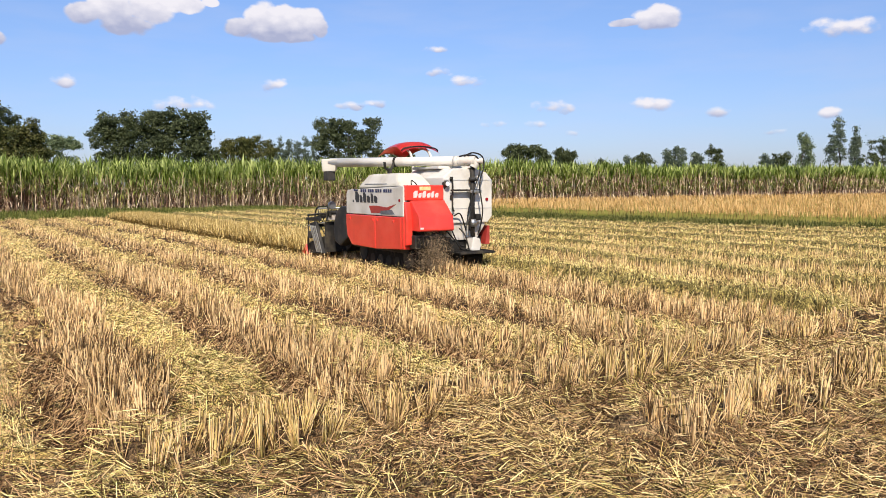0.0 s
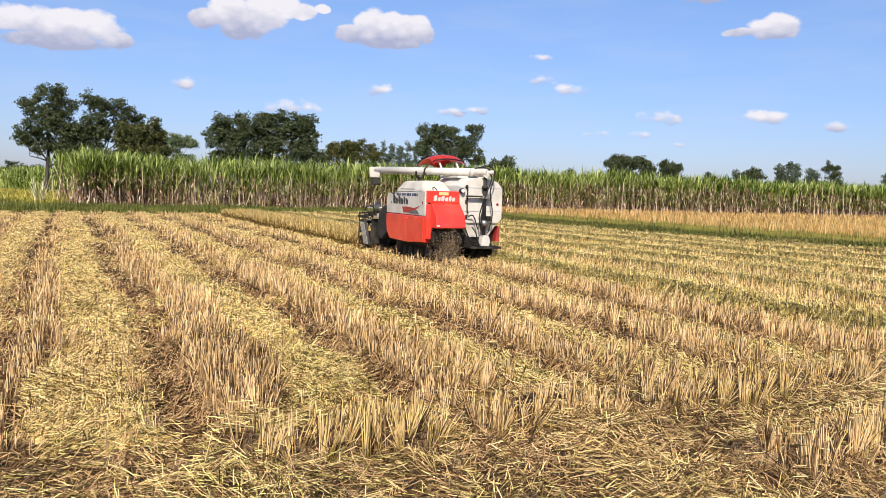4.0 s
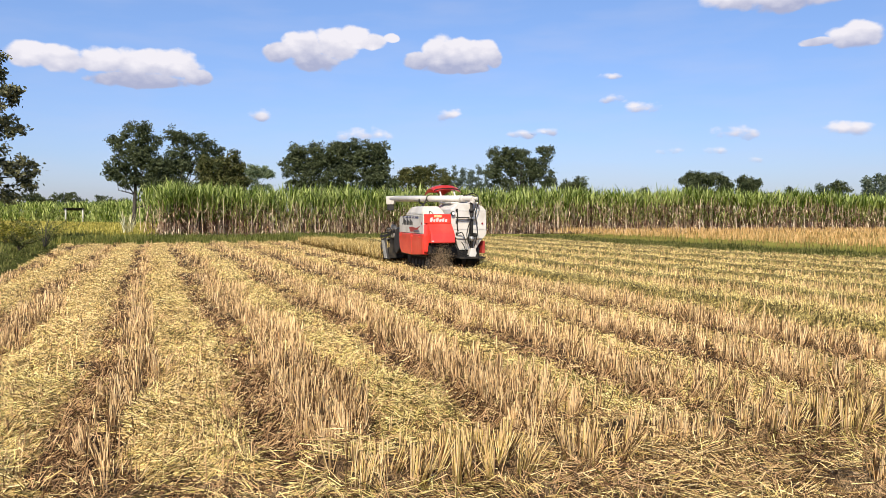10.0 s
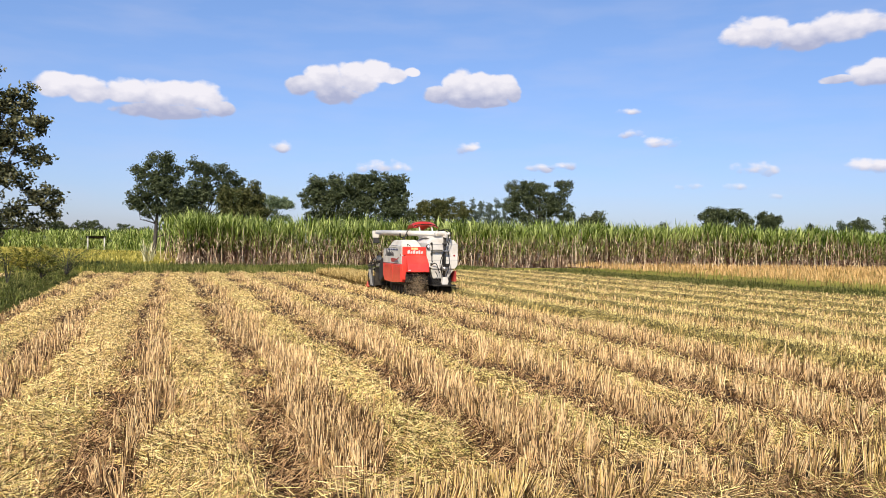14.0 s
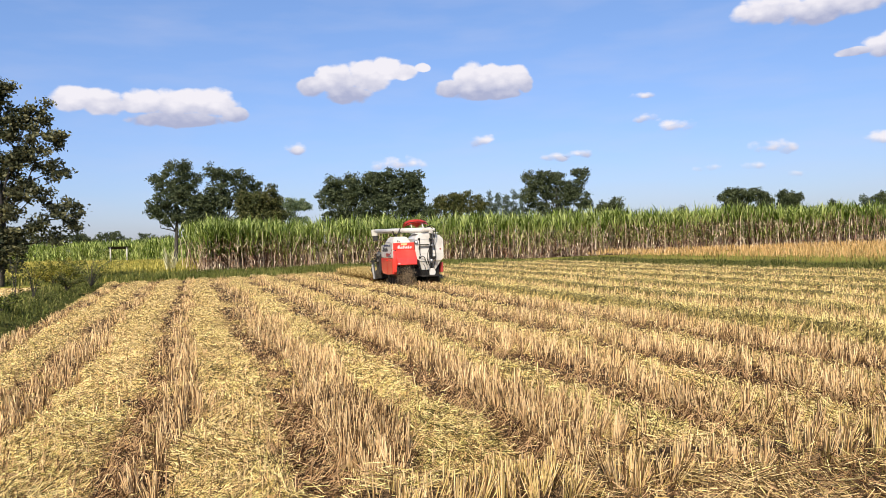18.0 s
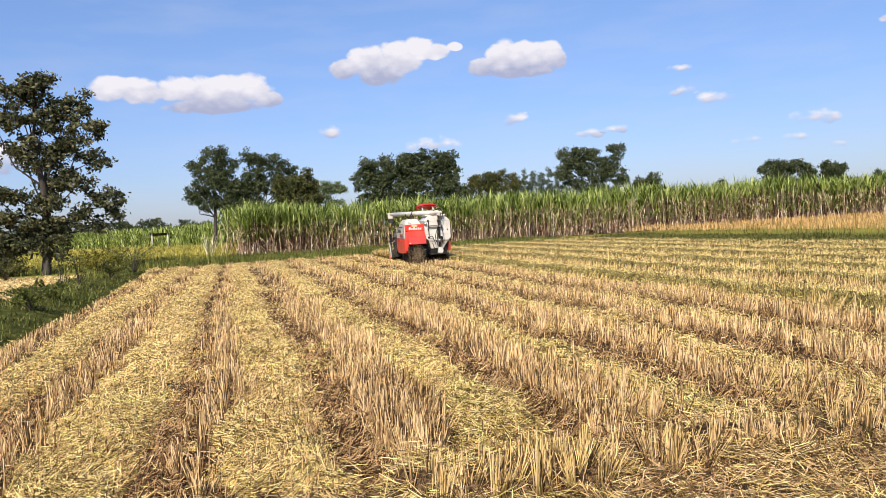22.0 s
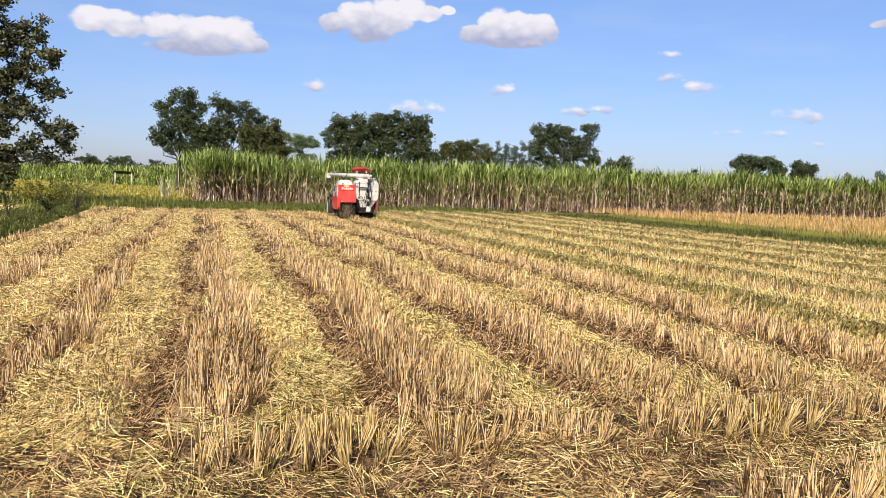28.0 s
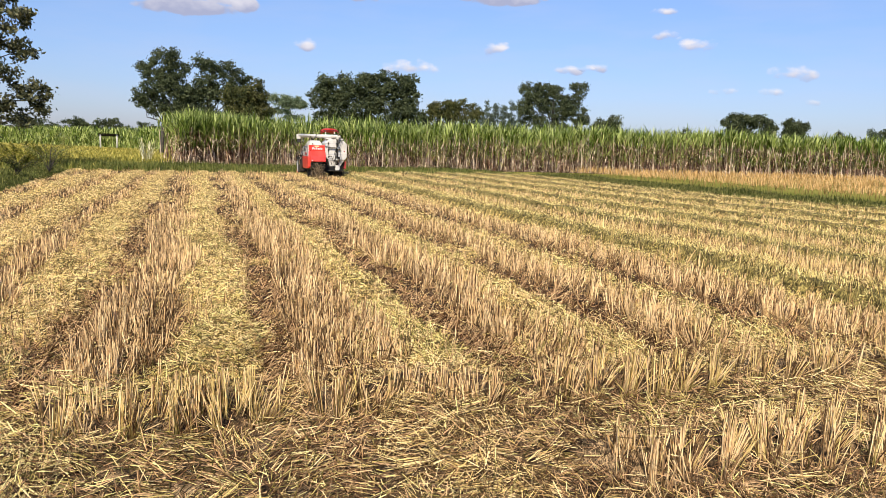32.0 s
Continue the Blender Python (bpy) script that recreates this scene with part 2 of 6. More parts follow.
M = {
    "soil": material("soil", [(0.02, 0.012, 0.007), (0.055, 0.032, 0.018), (0.13, 0.08, 0.046)], 0.95, scale=3.0, detail=8, bump=0.9, bump_scale=35, spec=0.05),
    "ground": material("far_ground", [(0.09, 0.11, 0.02), (0.20, 0.19, 0.045), (0.30, 0.25, 0.07)], 0.95, scale=0.08, detail=8, spec=0.0),
    # stalk feet darker: own brown and green, with shade of the stand painted in
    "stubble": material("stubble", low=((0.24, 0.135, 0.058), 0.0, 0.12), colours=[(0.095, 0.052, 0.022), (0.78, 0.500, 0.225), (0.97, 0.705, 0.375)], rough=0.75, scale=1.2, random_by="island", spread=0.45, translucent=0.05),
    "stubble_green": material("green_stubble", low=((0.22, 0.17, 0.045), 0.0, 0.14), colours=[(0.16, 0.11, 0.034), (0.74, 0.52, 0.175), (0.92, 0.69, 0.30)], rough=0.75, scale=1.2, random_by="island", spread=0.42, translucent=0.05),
    "stubble_dark": material("trodden_stubble", [(0.045, 0.022, 0.010), (0.21, 0.110, 0.046), (0.60, 0.38, 0.19)], 0.8, scale=1.2, random_by="island", spread=0.42, translucent=0.04),
    "straw": material("straw", [(0.085, 0.055, 0.018), (0.75, 0.525, 0.185), (0.96, 0.735, 0.36)], 0.7, scale=0.7, random_by="island", spread=0.5, translucent=0.04),
    "straw_green": material("green_straw", [(0.055, 0.048, 0.011), (0.57, 0.465, 0.130), (0.90, 0.765, 0.32)], 0.7, scale=0.7, random_by="island", spread=0.5, translucent=0.04),
    "olive_stem": material("olive_stems", [(0.026, 0.021, 0.007), (0.130, 0.103, 0.031), (0.46, 0.36, 0.125)], 0.7, scale=1.2, random_by="island", spread=0.42, translucent=0.08),
    "grass": material("grass", [(0.060, 0.075, 0.015), (0.135, 0.155, 0.033), (0.25, 0.245, 0.068)], 0.6, scale=0.5, random_by="island", spread=0.3, translucent=0.25),
    "weed": material("weeds", [(0.034, 0.044, 0.010), (0.088, 0.100, 0.022), (0.22, 0.20, 0.062)], 0.6, scale=0.5, random_by="island", spread=0.35, translucent=0.25),
    "rice": material("ripe_rice", [(0.44, 0.255, 0.088), (0.62, 0.375, 0.145), (0.75, 0.49, 0.225)], 0.7, scale=0.4, random_by="island", spread=0.3, translucent=0.2),
    "rice_low": material("rice_stems", [(0.085, 0.060, 0.018), (0.19, 0.122, 0.038), (0.34, 0.215, 0.078)], 0.7, scale=0.4, random_by="island", spread=0.3, translucent=0.2),
    "rice_strip": material("uncut_rice", [(0.30, 0.205, 0.06), (0.58, 0.41, 0.145), (0.80, 0.61, 0.27)], 0.7, scale=0.6, random_by="island", spread=0.4, translucent=0.2),
    "paddy": material("paddy", [(0.20, 0.19, 0.035), (0.40, 0.34, 0.07), (0.58, 0.475, 0.13)], 0.7, scale=0.06, random_by="island", spread=0.25, translucent=0.2),
    "cane_leaf": material("cane_leaf", [(0.07, 0.11, 0.016), (0.25, 0.32, 0.055), (0.52, 0.56, 0.19)], 0.42, scale=0.3, random_by="island", spread=0.48, translucent=0.33),
    "cane_dry": material("dry_cane_leaf", [(0.10, 0.046, 0.028), (0.49, 0.295, 0.185), (0.88, 0.70, 0.50)], 0.75, scale=0.5, random_by="island", spread=0.5, translucent=0.15),
    "cane_stem": material("cane_stem", [(0.08, 0.04, 0.030), (0.33, 0.195, 0.138), (0.74, 0.57, 0.42)], 0.55, scale=2.0, random_by="island", spread=0.5),
    "bark": material("bark", [(0.022, 0.018, 0.014), (0.048, 0.039, 0.031), (0.10, 0.082, 0.066)], 0.9, scale=5, detail=8, bump=0.6, stretch=(1, 1, 0.25)),
    "leaf_dark": material("tree_leaf_dark", [(0.040, 0.052, 0.026), (0.078, 0.096, 0.046), (0.14, 0.158, 0.078)], 0.5, scale=0.35, random_by="island", spread=0.3, translucent=0.27),
    "leaf_olive": material("tree_leaf_olive", [(0.038, 0.048, 0.015), (0.082, 0.090, 0.029), (0.165, 0.155, 0.058)], 0.5, scale=0.4, random_by="island", spread=0.35, translucent=0.22),
    "leaf_big": material("big_tree_leaf", [(0.036, 0.041, 0.021), (0.080, 0.085, 0.042), (0.18, 0.17, 0.085)], 0.38, scale=0.6, random_by="island", spread=0.4, translucent=0.2),
    # haze over distant trees put into a paler, bluer leaf colour
    "leaf_far_haze": material("far_tree_leaf_hazed", [(0.075, 0.10, 0.075), (0.12, 0.15, 0.11), (0.18, 0.21, 0.14)], 0.6, scale=0.2, random_by="island", spread=0.3, translucent=0.15),
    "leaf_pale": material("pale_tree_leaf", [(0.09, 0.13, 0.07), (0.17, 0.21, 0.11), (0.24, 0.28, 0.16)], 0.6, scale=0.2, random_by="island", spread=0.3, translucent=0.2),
    "wood": material("weathered_wood", [(0.22, 0.19, 0.16), (0.36, 0.32, 0.28), (0.48, 0.44, 0.40)], 0.85, scale=6, stretch=(1, 1, 0.2), bump=0.4),
    "tin": material("rusty_tin", [(0.02, 0.018, 0.018), (0.045, 0.038, 0.034), (0.09, 0.065, 0.05)], 0.9, scale=3),
    "post_wood": material("pale_post_wood", [(0.38, 0.34, 0.28), (0.56, 0.52, 0.45), (0.68, 0.64, 0.57)], 0.85, scale=6, stretch=(1, 1, 0.2), bump=0.4),
}

M["paint_white"] = material("white_paint", [(0.44, 0.39, 0.33), (0.60, 0.56, 0.50), (0.67, 0.635, 0.585)], 0.38, scale=1.8, detail=8, bump=0.05, coat=0.2)
M["paint_cream"] = material("cream_paint", [(0.44, 0.385, 0.30), (0.57, 0.52, 0.43), (0.63, 0.59, 0.515)], 0.38, scale=1.8, detail=8, bump=0.05, coat=0.2)
M["paint_red"] = material("red_paint", [(0.50, 0.028, 0.016), (0.70, 0.040, 0.024), (0.74, 0.085, 0.055)], 0.36, scale=1.4, detail=8, bump=0.04, coat=0.35)
M["black_steel"] = material("black_steel", [(0.008, 0.0075, 0.007), (0.018, 0.016, 0.014), (0.075, 0.06, 0.042)], 0.65, scale=3, bump=0.1, spec=0.25)
M["grey_plastic"] = material("grey_plastic", [(0.012, 0.012, 0.012), (0.022, 0.021, 0.021), (0.07, 0.06, 0.048)], 0.6, scale=2.5, bump=0.05, spec=0.25)
M["rubber"] = material("muddy_rubber", [(0.008, 0.008, 0.007), (0.018, 0.016, 0.013), (0.07, 0.054, 0.036)], 0.9, scale=4, bump=0.3, spec=0.15)
M["steel"] = material("worn_steel", [(0.22, 0.21, 0.20), (0.40, 0.39, 0.38), (0.55, 0.54, 0.52)], 0.35, 0.8, scale=6)
M["seam"] = material("seam_shadow", [(0.35, 0.34, 0.33), (0.45, 0.44, 0.43)], 0.6)
M["navy"] = material("navy_lettering", [(0.012, 0.016, 0.06), (0.02, 0.025, 0.09)], 0.5)
M["black_paint"] = material("black_lettering", [(0.02, 0.02, 0.022), (0.04, 0.04, 0.042)], 0.5)
M["decal_red"] = material("decal_red", [(0.26, 0.02, 0.015), (0.40, 0.05, 0.035)], 0.5, scale=6)
M["decal_grey"] = material("decal_grey", [(0.06, 0.06, 0.07), (0.20, 0.20, 0.22)], 0.5, scale=9)
M["reflector"] = material("reflector_red", [(0.20, 0.008, 0.012), (0.30, 0.012, 0.02)], 0.25)
M["sticker_white"] = material("sticker_white", [(0.58, 0.45, 0.41), (0.72, 0.62, 0.58)], 0.5, scale=12)
M["sticker_yellow"] = material("sticker_yellow", [(0.62, 0.40, 0.10), (0.75, 0.62, 0.35)], 0.5, scale=14)
M["lamp_glass"] = material("lamp_glass", [(0.55, 0.56, 0.58), (0.75, 0.76, 0.78)], 0.1)
M["chaff"] = material("chaff", [(0.10, 0.068, 0.042), (0.22, 0.155, 0.09), (0.42, 0.31, 0.19)], 0.8, scale=2, random_by="island", spread=0.4)
M["leaf_yellow"] = material("yellow_leaf", [(0.10, 0.11, 0.015), (0.22, 0.21, 0.03), (0.36, 0.31, 0.07)], 0.55, scale=0.5, random_by="island", spread=0.35, translucent=0.25)
M["cane_pale"] = material("pale_cane", [(0.34, 0.31, 0.14), (0.58, 0.53, 0.29), (0.78, 0.73, 0.50)], 0.6, scale=0.6, random_by="island", spread=0.35, translucent=0.15)
M["plot"] = material("pale_plot", [(0.22, 0.15, 0.055), (0.42, 0.30, 0.12), (0.58, 0.43, 0.20)], 0.9, scale=2.2, detail=8, bump=0.6)



def straw_mat(name, colours):
    """Fine crossing fibres, the shade between them painted dark."""
    mt = material(name, colours, 0.8, scale=2.2, detail=8, spec=0.1)
    nt = mt.node_tree
    b = nt.nodes["Principled BSDF"]
    co = nt.nodes.new("ShaderNodeTexCoord")
    layers = []
    for angle in (0.4, 1.5, 2.5):
        mp = nt.nodes.new("ShaderNodeMapping")
        mp.inputs["Rotation"].default_value = (0, 0, angle)
        mp.inputs["Scale"].default_value = (150, 11, 60)
        nt.links.new(co.outputs["Object"], mp.inputs["Vector"])
        nz = nt.nodes.new("ShaderNodeTexNoise")
        nz.inputs["Scale"].default_value, nz.inputs["Detail"].default_value, nz.inputs["Distortion"].default_value = 1.0, 2.0, 0.6
        nt.links.new(mp.outputs[0], nz.inputs["Vector"])
        layers.append(nz.outputs["Fac"])
    top = layers[0]
    for other in layers[1:]:
        mx = nt.nodes.new("ShaderNodeMath")
        mx.operation = "MAXIMUM"
        nt.links.new(top, mx.inputs[0])
        nt.links.new(other, mx.inputs[1])
        top = mx.outputs[0]
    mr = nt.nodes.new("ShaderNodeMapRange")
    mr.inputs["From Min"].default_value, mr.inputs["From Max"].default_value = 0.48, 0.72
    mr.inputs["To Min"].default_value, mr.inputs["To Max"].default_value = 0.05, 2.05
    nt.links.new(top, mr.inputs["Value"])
    tuft = nt.nodes.new("ShaderNodeTexNoise")     # tufts, and holes with their shade painted in the colour
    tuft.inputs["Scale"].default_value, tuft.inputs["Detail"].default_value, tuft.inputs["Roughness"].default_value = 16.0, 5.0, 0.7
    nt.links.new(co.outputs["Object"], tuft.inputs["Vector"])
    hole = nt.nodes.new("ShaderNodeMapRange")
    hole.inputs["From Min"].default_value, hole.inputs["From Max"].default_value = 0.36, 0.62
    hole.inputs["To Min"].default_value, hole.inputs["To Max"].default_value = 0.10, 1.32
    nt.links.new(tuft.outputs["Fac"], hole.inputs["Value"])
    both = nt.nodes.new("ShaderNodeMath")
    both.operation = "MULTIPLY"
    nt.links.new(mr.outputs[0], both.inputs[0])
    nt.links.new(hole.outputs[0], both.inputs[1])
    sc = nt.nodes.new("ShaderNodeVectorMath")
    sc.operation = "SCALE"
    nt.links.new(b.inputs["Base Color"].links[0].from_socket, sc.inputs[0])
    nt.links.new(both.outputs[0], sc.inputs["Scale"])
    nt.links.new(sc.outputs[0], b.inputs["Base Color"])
    bp = nt.nodes.new("ShaderNodeBump")
    bp.inputs["Strength"].default_value, bp.inputs["Distance"].default_value = 0.9, 0.012
    nt.links.new(top, bp.inputs["Height"])
    nt.links.new(bp.outputs[0], b.inputs["Normal"])
    return mt


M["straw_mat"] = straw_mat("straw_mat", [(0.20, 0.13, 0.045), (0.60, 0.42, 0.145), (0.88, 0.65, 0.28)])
# green inner stems, with the shade inside a fresh windrow put into the colour
M["straw_mat_green_shade"] = straw_mat("green_straw_mat_shaded", [(0.055, 0.043, 0.013), (0.27, 0.21, 0.064), (0.58, 0.455, 0.17)])
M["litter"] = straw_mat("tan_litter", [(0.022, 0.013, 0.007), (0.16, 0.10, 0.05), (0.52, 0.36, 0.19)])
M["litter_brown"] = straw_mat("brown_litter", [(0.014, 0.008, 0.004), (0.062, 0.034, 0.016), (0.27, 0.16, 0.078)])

# ---- mesh helpers ----
ROW = radians(33.1)                                   # the crop rows run this far to the left of +y
ACROSS = np.array([math.cos(ROW), math.sin(ROW)])     # to the right, across the rows
ALONG = np.array([-math.sin(ROW), math.cos(ROW)])     # along the rows, away from the eye
rng = np.random.default_rng(7)


def mesh_from(name, verts, quads=None, tris=None, mats=(), mat_index=None, smooth=False):
    me = bpy.data.meshes.new(name)
    v = np.asarray(verts, np.float32).reshape(-1, 3)
    loops, starts, sizes = [], [], []
    at = 0
    for f, k in ((quads, 4), (tris, 3)):
        if f is None or len(f) == 0:
            continue
        f = np.asarray(f, np.int32).reshape(-1, k)
        loops.append(f.ravel())
        starts.append(at + np.arange(len(f), dtype=np.int32) * k)
        sizes.append(np.full(len(f), k, np.int32))
        at += f.size
    loops, starts = np.concatenate(loops), np.concatenate(starts)
    me.vertices.add(len(v))
    me.vertices.foreach_set("co", v.ravel())
    me.loops.add(len(loops))
    me.loops.foreach_set("vertex_index", loops)
    me.polygons.add(len(starts))
    me.polygons.foreach_set("loop_start", starts)
    for mt in mats:
        me.materials.append(mt)
    if mat_index is not None:
        me.polygons.foreach_set("material_index", np.asarray(mat_index, np.int32))
    if smooth:
        me.polygons.foreach_set("use_smooth", np.ones(len(starts), bool))
    me.update(calc_edges=True)
    me.validate()
    return me


def stalks(base, tip, width, sides=3):
    """Thin tapered straws from base to tip: verts and quads."""
    base, tip = np.asarray(base, float), np.asarray(tip, float)
    k = len(base)
    d = tip - base
    d /= np.linalg.norm(d, axis=1, keepdims=True) + 1e-9
    ref = rng.normal(size=(k, 3))
    a = np.cross(d, ref)
    a /= np.linalg.norm(a, axis=1, keepdims=True) + 1e-9
    b = np.cross(d, a)
    w = np.broadcast_to(np.asarray(width, float), (k,))[:, None]
    if sides == 2:
        v = np.stack([base - a * w, base + a * w, tip + a * w * 0.7, tip - a * w * 0.7], 1)
        q = np.arange(k * 4).reshape(k, 4)
        return v.reshape(-1, 3), q
    ring = [(math.cos(2 * math.pi * i / sides), math.sin(2 * math.pi * i / sides)) for i in range(sides)]
    v = np.stack([base + (a * c + b * s) * w for c, s in ring] + [tip + (a * c + b * s) * w * 0.8 for c, s in ring], 1)
    o = np.arange(k)[:, None] * (2 * sides)
    q = np.concatenate([o + np.array([[i, (i + 1) % sides, sides + (i + 1) % sides, sides + i]]) for i in range(sides)], 0)
    return v.reshape(-1, 3), q


def blades(base, heading, length, width, rise, droop, segments=3):
    """Arching leaf blades. heading: angle; rise: slope at the base (radians); droop: how much it bends over."""
    k = len(base)
    t = np.linspace(0, 1, segments + 1)
    ang = rise[:, None] - droop[:, None] * t[None, :]
    step = length[:, None] / segments
    dx = np.concatenate([np.zeros((k, 1)), np.cumsum(np.cos(ang[:, :-1]) * step, 1)], 1)
    dz = np.concatenate([np.zeros((k, 1)), np.cumsum(np.sin(ang[:, :-1]) * step, 1)], 1)
    h = np.stack([np.cos(heading), np.sin(heading)], 1)
    side = np.stack([-np.sin(heading), np.cos(heading)], 1)
    wt = (1 - t ** 2.2 * 0.9)[None, :] * width[:, None] * np.where(t == 0, 0.6, 1)[None, :]
    c = np.zeros((k, segments + 1, 3))
    c[:, :, :2] = base[:, None, :2] + h[:, None, :] * dx[:, :, None]
    c[:, :, 2] = base[:, None, 2] + dz
    off = np.zeros((k, segments + 1, 3))
    off[:, :, :2] = side[:, None, :] * wt[:, :, None]
    v = np.stack([c - off, c + off], 2).reshape(k, -1, 3)
    o = (np.arange(k) * (2 * (segments + 1)))[:, None]
    q = np.concatenate([o + np.array([[2 * i, 2 * i + 1, 2 * i + 3, 2 * i + 2]]) for i in range(segments)], 0)
    return v.reshape(-1, 3), q


class Heap:
    """Collects verts and quads of several kinds into one mesh."""

    def __init__(self):
        self.v, self.q, self.m, self.n = [], [], [], 0

    def add(self, vq, m=0):
        v, q = vq
        self.v.append(v)
        self.q.append(q + self.n)
        self.m.append(np.full(len(q), m, np.int32))
        self.n += len(v)

    def mesh(self, name, mats, smooth=False):
        return mesh_from(name, np.concatenate(self.v), np.concatenate(self.q), None, mats, np.concatenate(self.m), smooth)


def world_of(s, l):
    """Places from metres across and along the rows."""
    return s * ACROSS[0] + l * ALONG[0], s * ACROSS[1] + l * ALONG[1]


def smooth_noise(x, y, scale, seed=0):
    """Cheap smooth noise of -1..1 on arrays."""
    g = np.random.default_rng(seed).normal(size=(6, 3))
    out = 0
    for a, b, c in g:
        out = out + np.sin(x * scale * a * 1.7 + y * scale * b * 1.7 + c * 9)
    return out / 6 ** 0.5 / 1.4


def poly_mask(x, y, poly):
    inside = np.zeros(len(x), bool)
    j = len(poly) - 1
    for i in range(len(poly)):
        (x1, y1), (x2, y2) = poly[i], poly[j]
        cross = ((y1 > y) != (y2 > y)) & (x < (x2 - x1) * (y - y1) / (y2 - y1 + 1e-12) + x1)
        inside ^= cross
        j = i
    return inside


def scatter(poly, count):
    p = np.array(poly)
    lo, hi = p.min(0), p.max(0)
    x, y = rng.uniform(lo[0], hi[0], count * 4), rng.uniform(lo[1], hi[1], count * 4)
    keep = poly_mask(x, y, poly)
    return x[keep][:count], y[keep][:count]


def part(name, bm, mt, parent, label=""):
    me = bpy.data.meshes.new(name)
    bmesh.ops.recalc_face_normals(bm, faces=bm.faces)
    bm.to_mesh(me)
    bm.free()
    me.materials.append(mt)
    ob = new(name, me)
    ob.parent = parent
    if label:
        tagged(ob, label)
    return ob


# ---- plan ----
FIELD = [(-31.0, 38.6), (-8.0, 59.3), (2.6, 42.3), (9.6, 33.4), (16.4, 28.7), (30, 19), (30, -14), (2.0, -14), (-15.6, 16.2)]
FAR_EDGE = [(-31.0, 38.6), (-8.0, 59.3)]
RIGHT_EDGE = [(-8.0, 59.3), (2.6, 42.3), (9.6, 33.4), (16.4, 28.7), (30, 19)]
CANE_EDGE = [(-32.7, 51.3), (-8.0, 74.0), (27.0, 95.0), (75.0, 121.0), (130.0, 150.0)]


def flat(name, poly, z, mt):
    bm = bmesh.new()
    bm.faces.new([bm.verts.new((x, y, z)) for x, y in poly])
    me = bpy.data.meshes.new(name)
    bm.to_mesh(me)
    bm.free()
    me.materials.append(mt)
    return new(name, me)


ground = tagged(flat("ground", [(-4500, -4500), (4500, -4500), (4500, 4500), (-4500, 4500)], -0.02, M["ground"]), "flat farmland with dry green and yellow growth", "ground", kind="structure")
field = tagged(flat("field_soil", FIELD, 0.0, M["soil"]), "brown field soil under rice stubble and straw", "field", kind="structure")

# swaths: each pass leaves a trodden line, standing stubble and a windrow of straw;
# past s = 10.15 the later passes leave a high fresh windrow first and pale stubble behind it
SWATHS = [-18.7, -16.9, -15.1, -13.3, -11.5, -9.7, -7.9, -6.2, -4.45, -2.7, -0.9, 0.72, 2.65, 4.45, 6.4, 8.2, 10.15, 12.75, 15.3, 17.95, 20.5, 23.1, 25.7, 28.3, 30.9, 33.5, 36.1]
FRESH = 10.15


def swath_phase(s, l):
    s = s + 0.09 * np.sin(l * 0.35) + 0.05 * np.sin(l * 1.1 + s) + 0.07 * smooth_noise(s, l, 0.5, 61) + 0.07 * smooth_noise(s, l, 1.7, 62) + 0.04 * smooth_noise(s, l, 4.0, 63)
    e = np.array(SWATHS)
    i = np.clip(np.searchsorted(e, s) - 1, 0, len(e) - 2)
    return (s - e[i]) / (e[i + 1] - e[i]), i


def headland(x, y):
    """1 on the trampled headland at the near end, 0 out in the field."""
    d = x * ALONG[0] + y * ALONG[1]
    return np.clip((6.15 - d + 0.45 * smooth_noise(x, y, 0.9, 3)) / 0.5, 0, 1)


def wedge(r0, r1, count):
    """Places over the part of the field that the eye sweeps."""
    m = count * 2
    r = np.sqrt(rng.uniform(r0 ** 2, r1 ** 2, m)) if r1 < 20 else rng.uniform(r0 ** 0.6, r1 ** 0.6, m) ** (1 / 0.6)
    a = np.radians(rng.uniform(-66, 40, m))
    x, y = 0.6 + r * np.sin(a), 0.3 + r * np.cos(a)
    keep = poly_mask(x, y, FIELD)
    return x[keep][:count], y[keep][:count]


def behind(r1, count):
    """Places round and behind the eye, outside that sweep."""
    r, a = np.sqrt(rng.uniform(0, r1 ** 2, count)), rng.uniform(-math.pi, math.pi, count)
    x, y = 0.6 + r * np.sin(a), 0.3 + r * np.cos(a)
    keep = poly_mask(x, y, FIELD) & ((r < 2.7) | (a < radians(-66)) | (a > radians(40)))
    return x[keep], y[keep]


def hedge(s, l):
    """0..1: strips of stubble left standing across the headland, cut through by the wheel tracks."""
    ph, band = swath_phase(s, l)
    rag = smooth_noise(s, l, 2.2, 71)
    first = np.clip(1.6 - np.abs(l - 5.32 + 0.05 * rag) / 0.17, 0, 1) * ((ph > 0.12 + 0.10 * rag) & (ph < 0.93 + 0.10 * rag)) * (s > 0.6)
    second = np.clip(1.6 - np.abs(l - 3.85 + 0.06 * rag) / 0.20, 0, 1) * ((ph > 0.10 + 0.1 * rag) & (ph < 0.95)) * (s > 4.3)
    third = np.clip(1.6 - np.abs(l - 6.35 + 0.06 * rag) / 0.16, 0, 1) * ((ph > 0.20 + 0.1 * rag) & (ph < 0.62)) * (s > -3.5) * 0.8
    return np.maximum(np.maximum(first, second), third)


def wide_stubble(s):
    """0..1: on the later passes the stubble stands wider and the windrow is narrower."""
    return np.clip((s - 0.4) / 2.2, 0, 1)


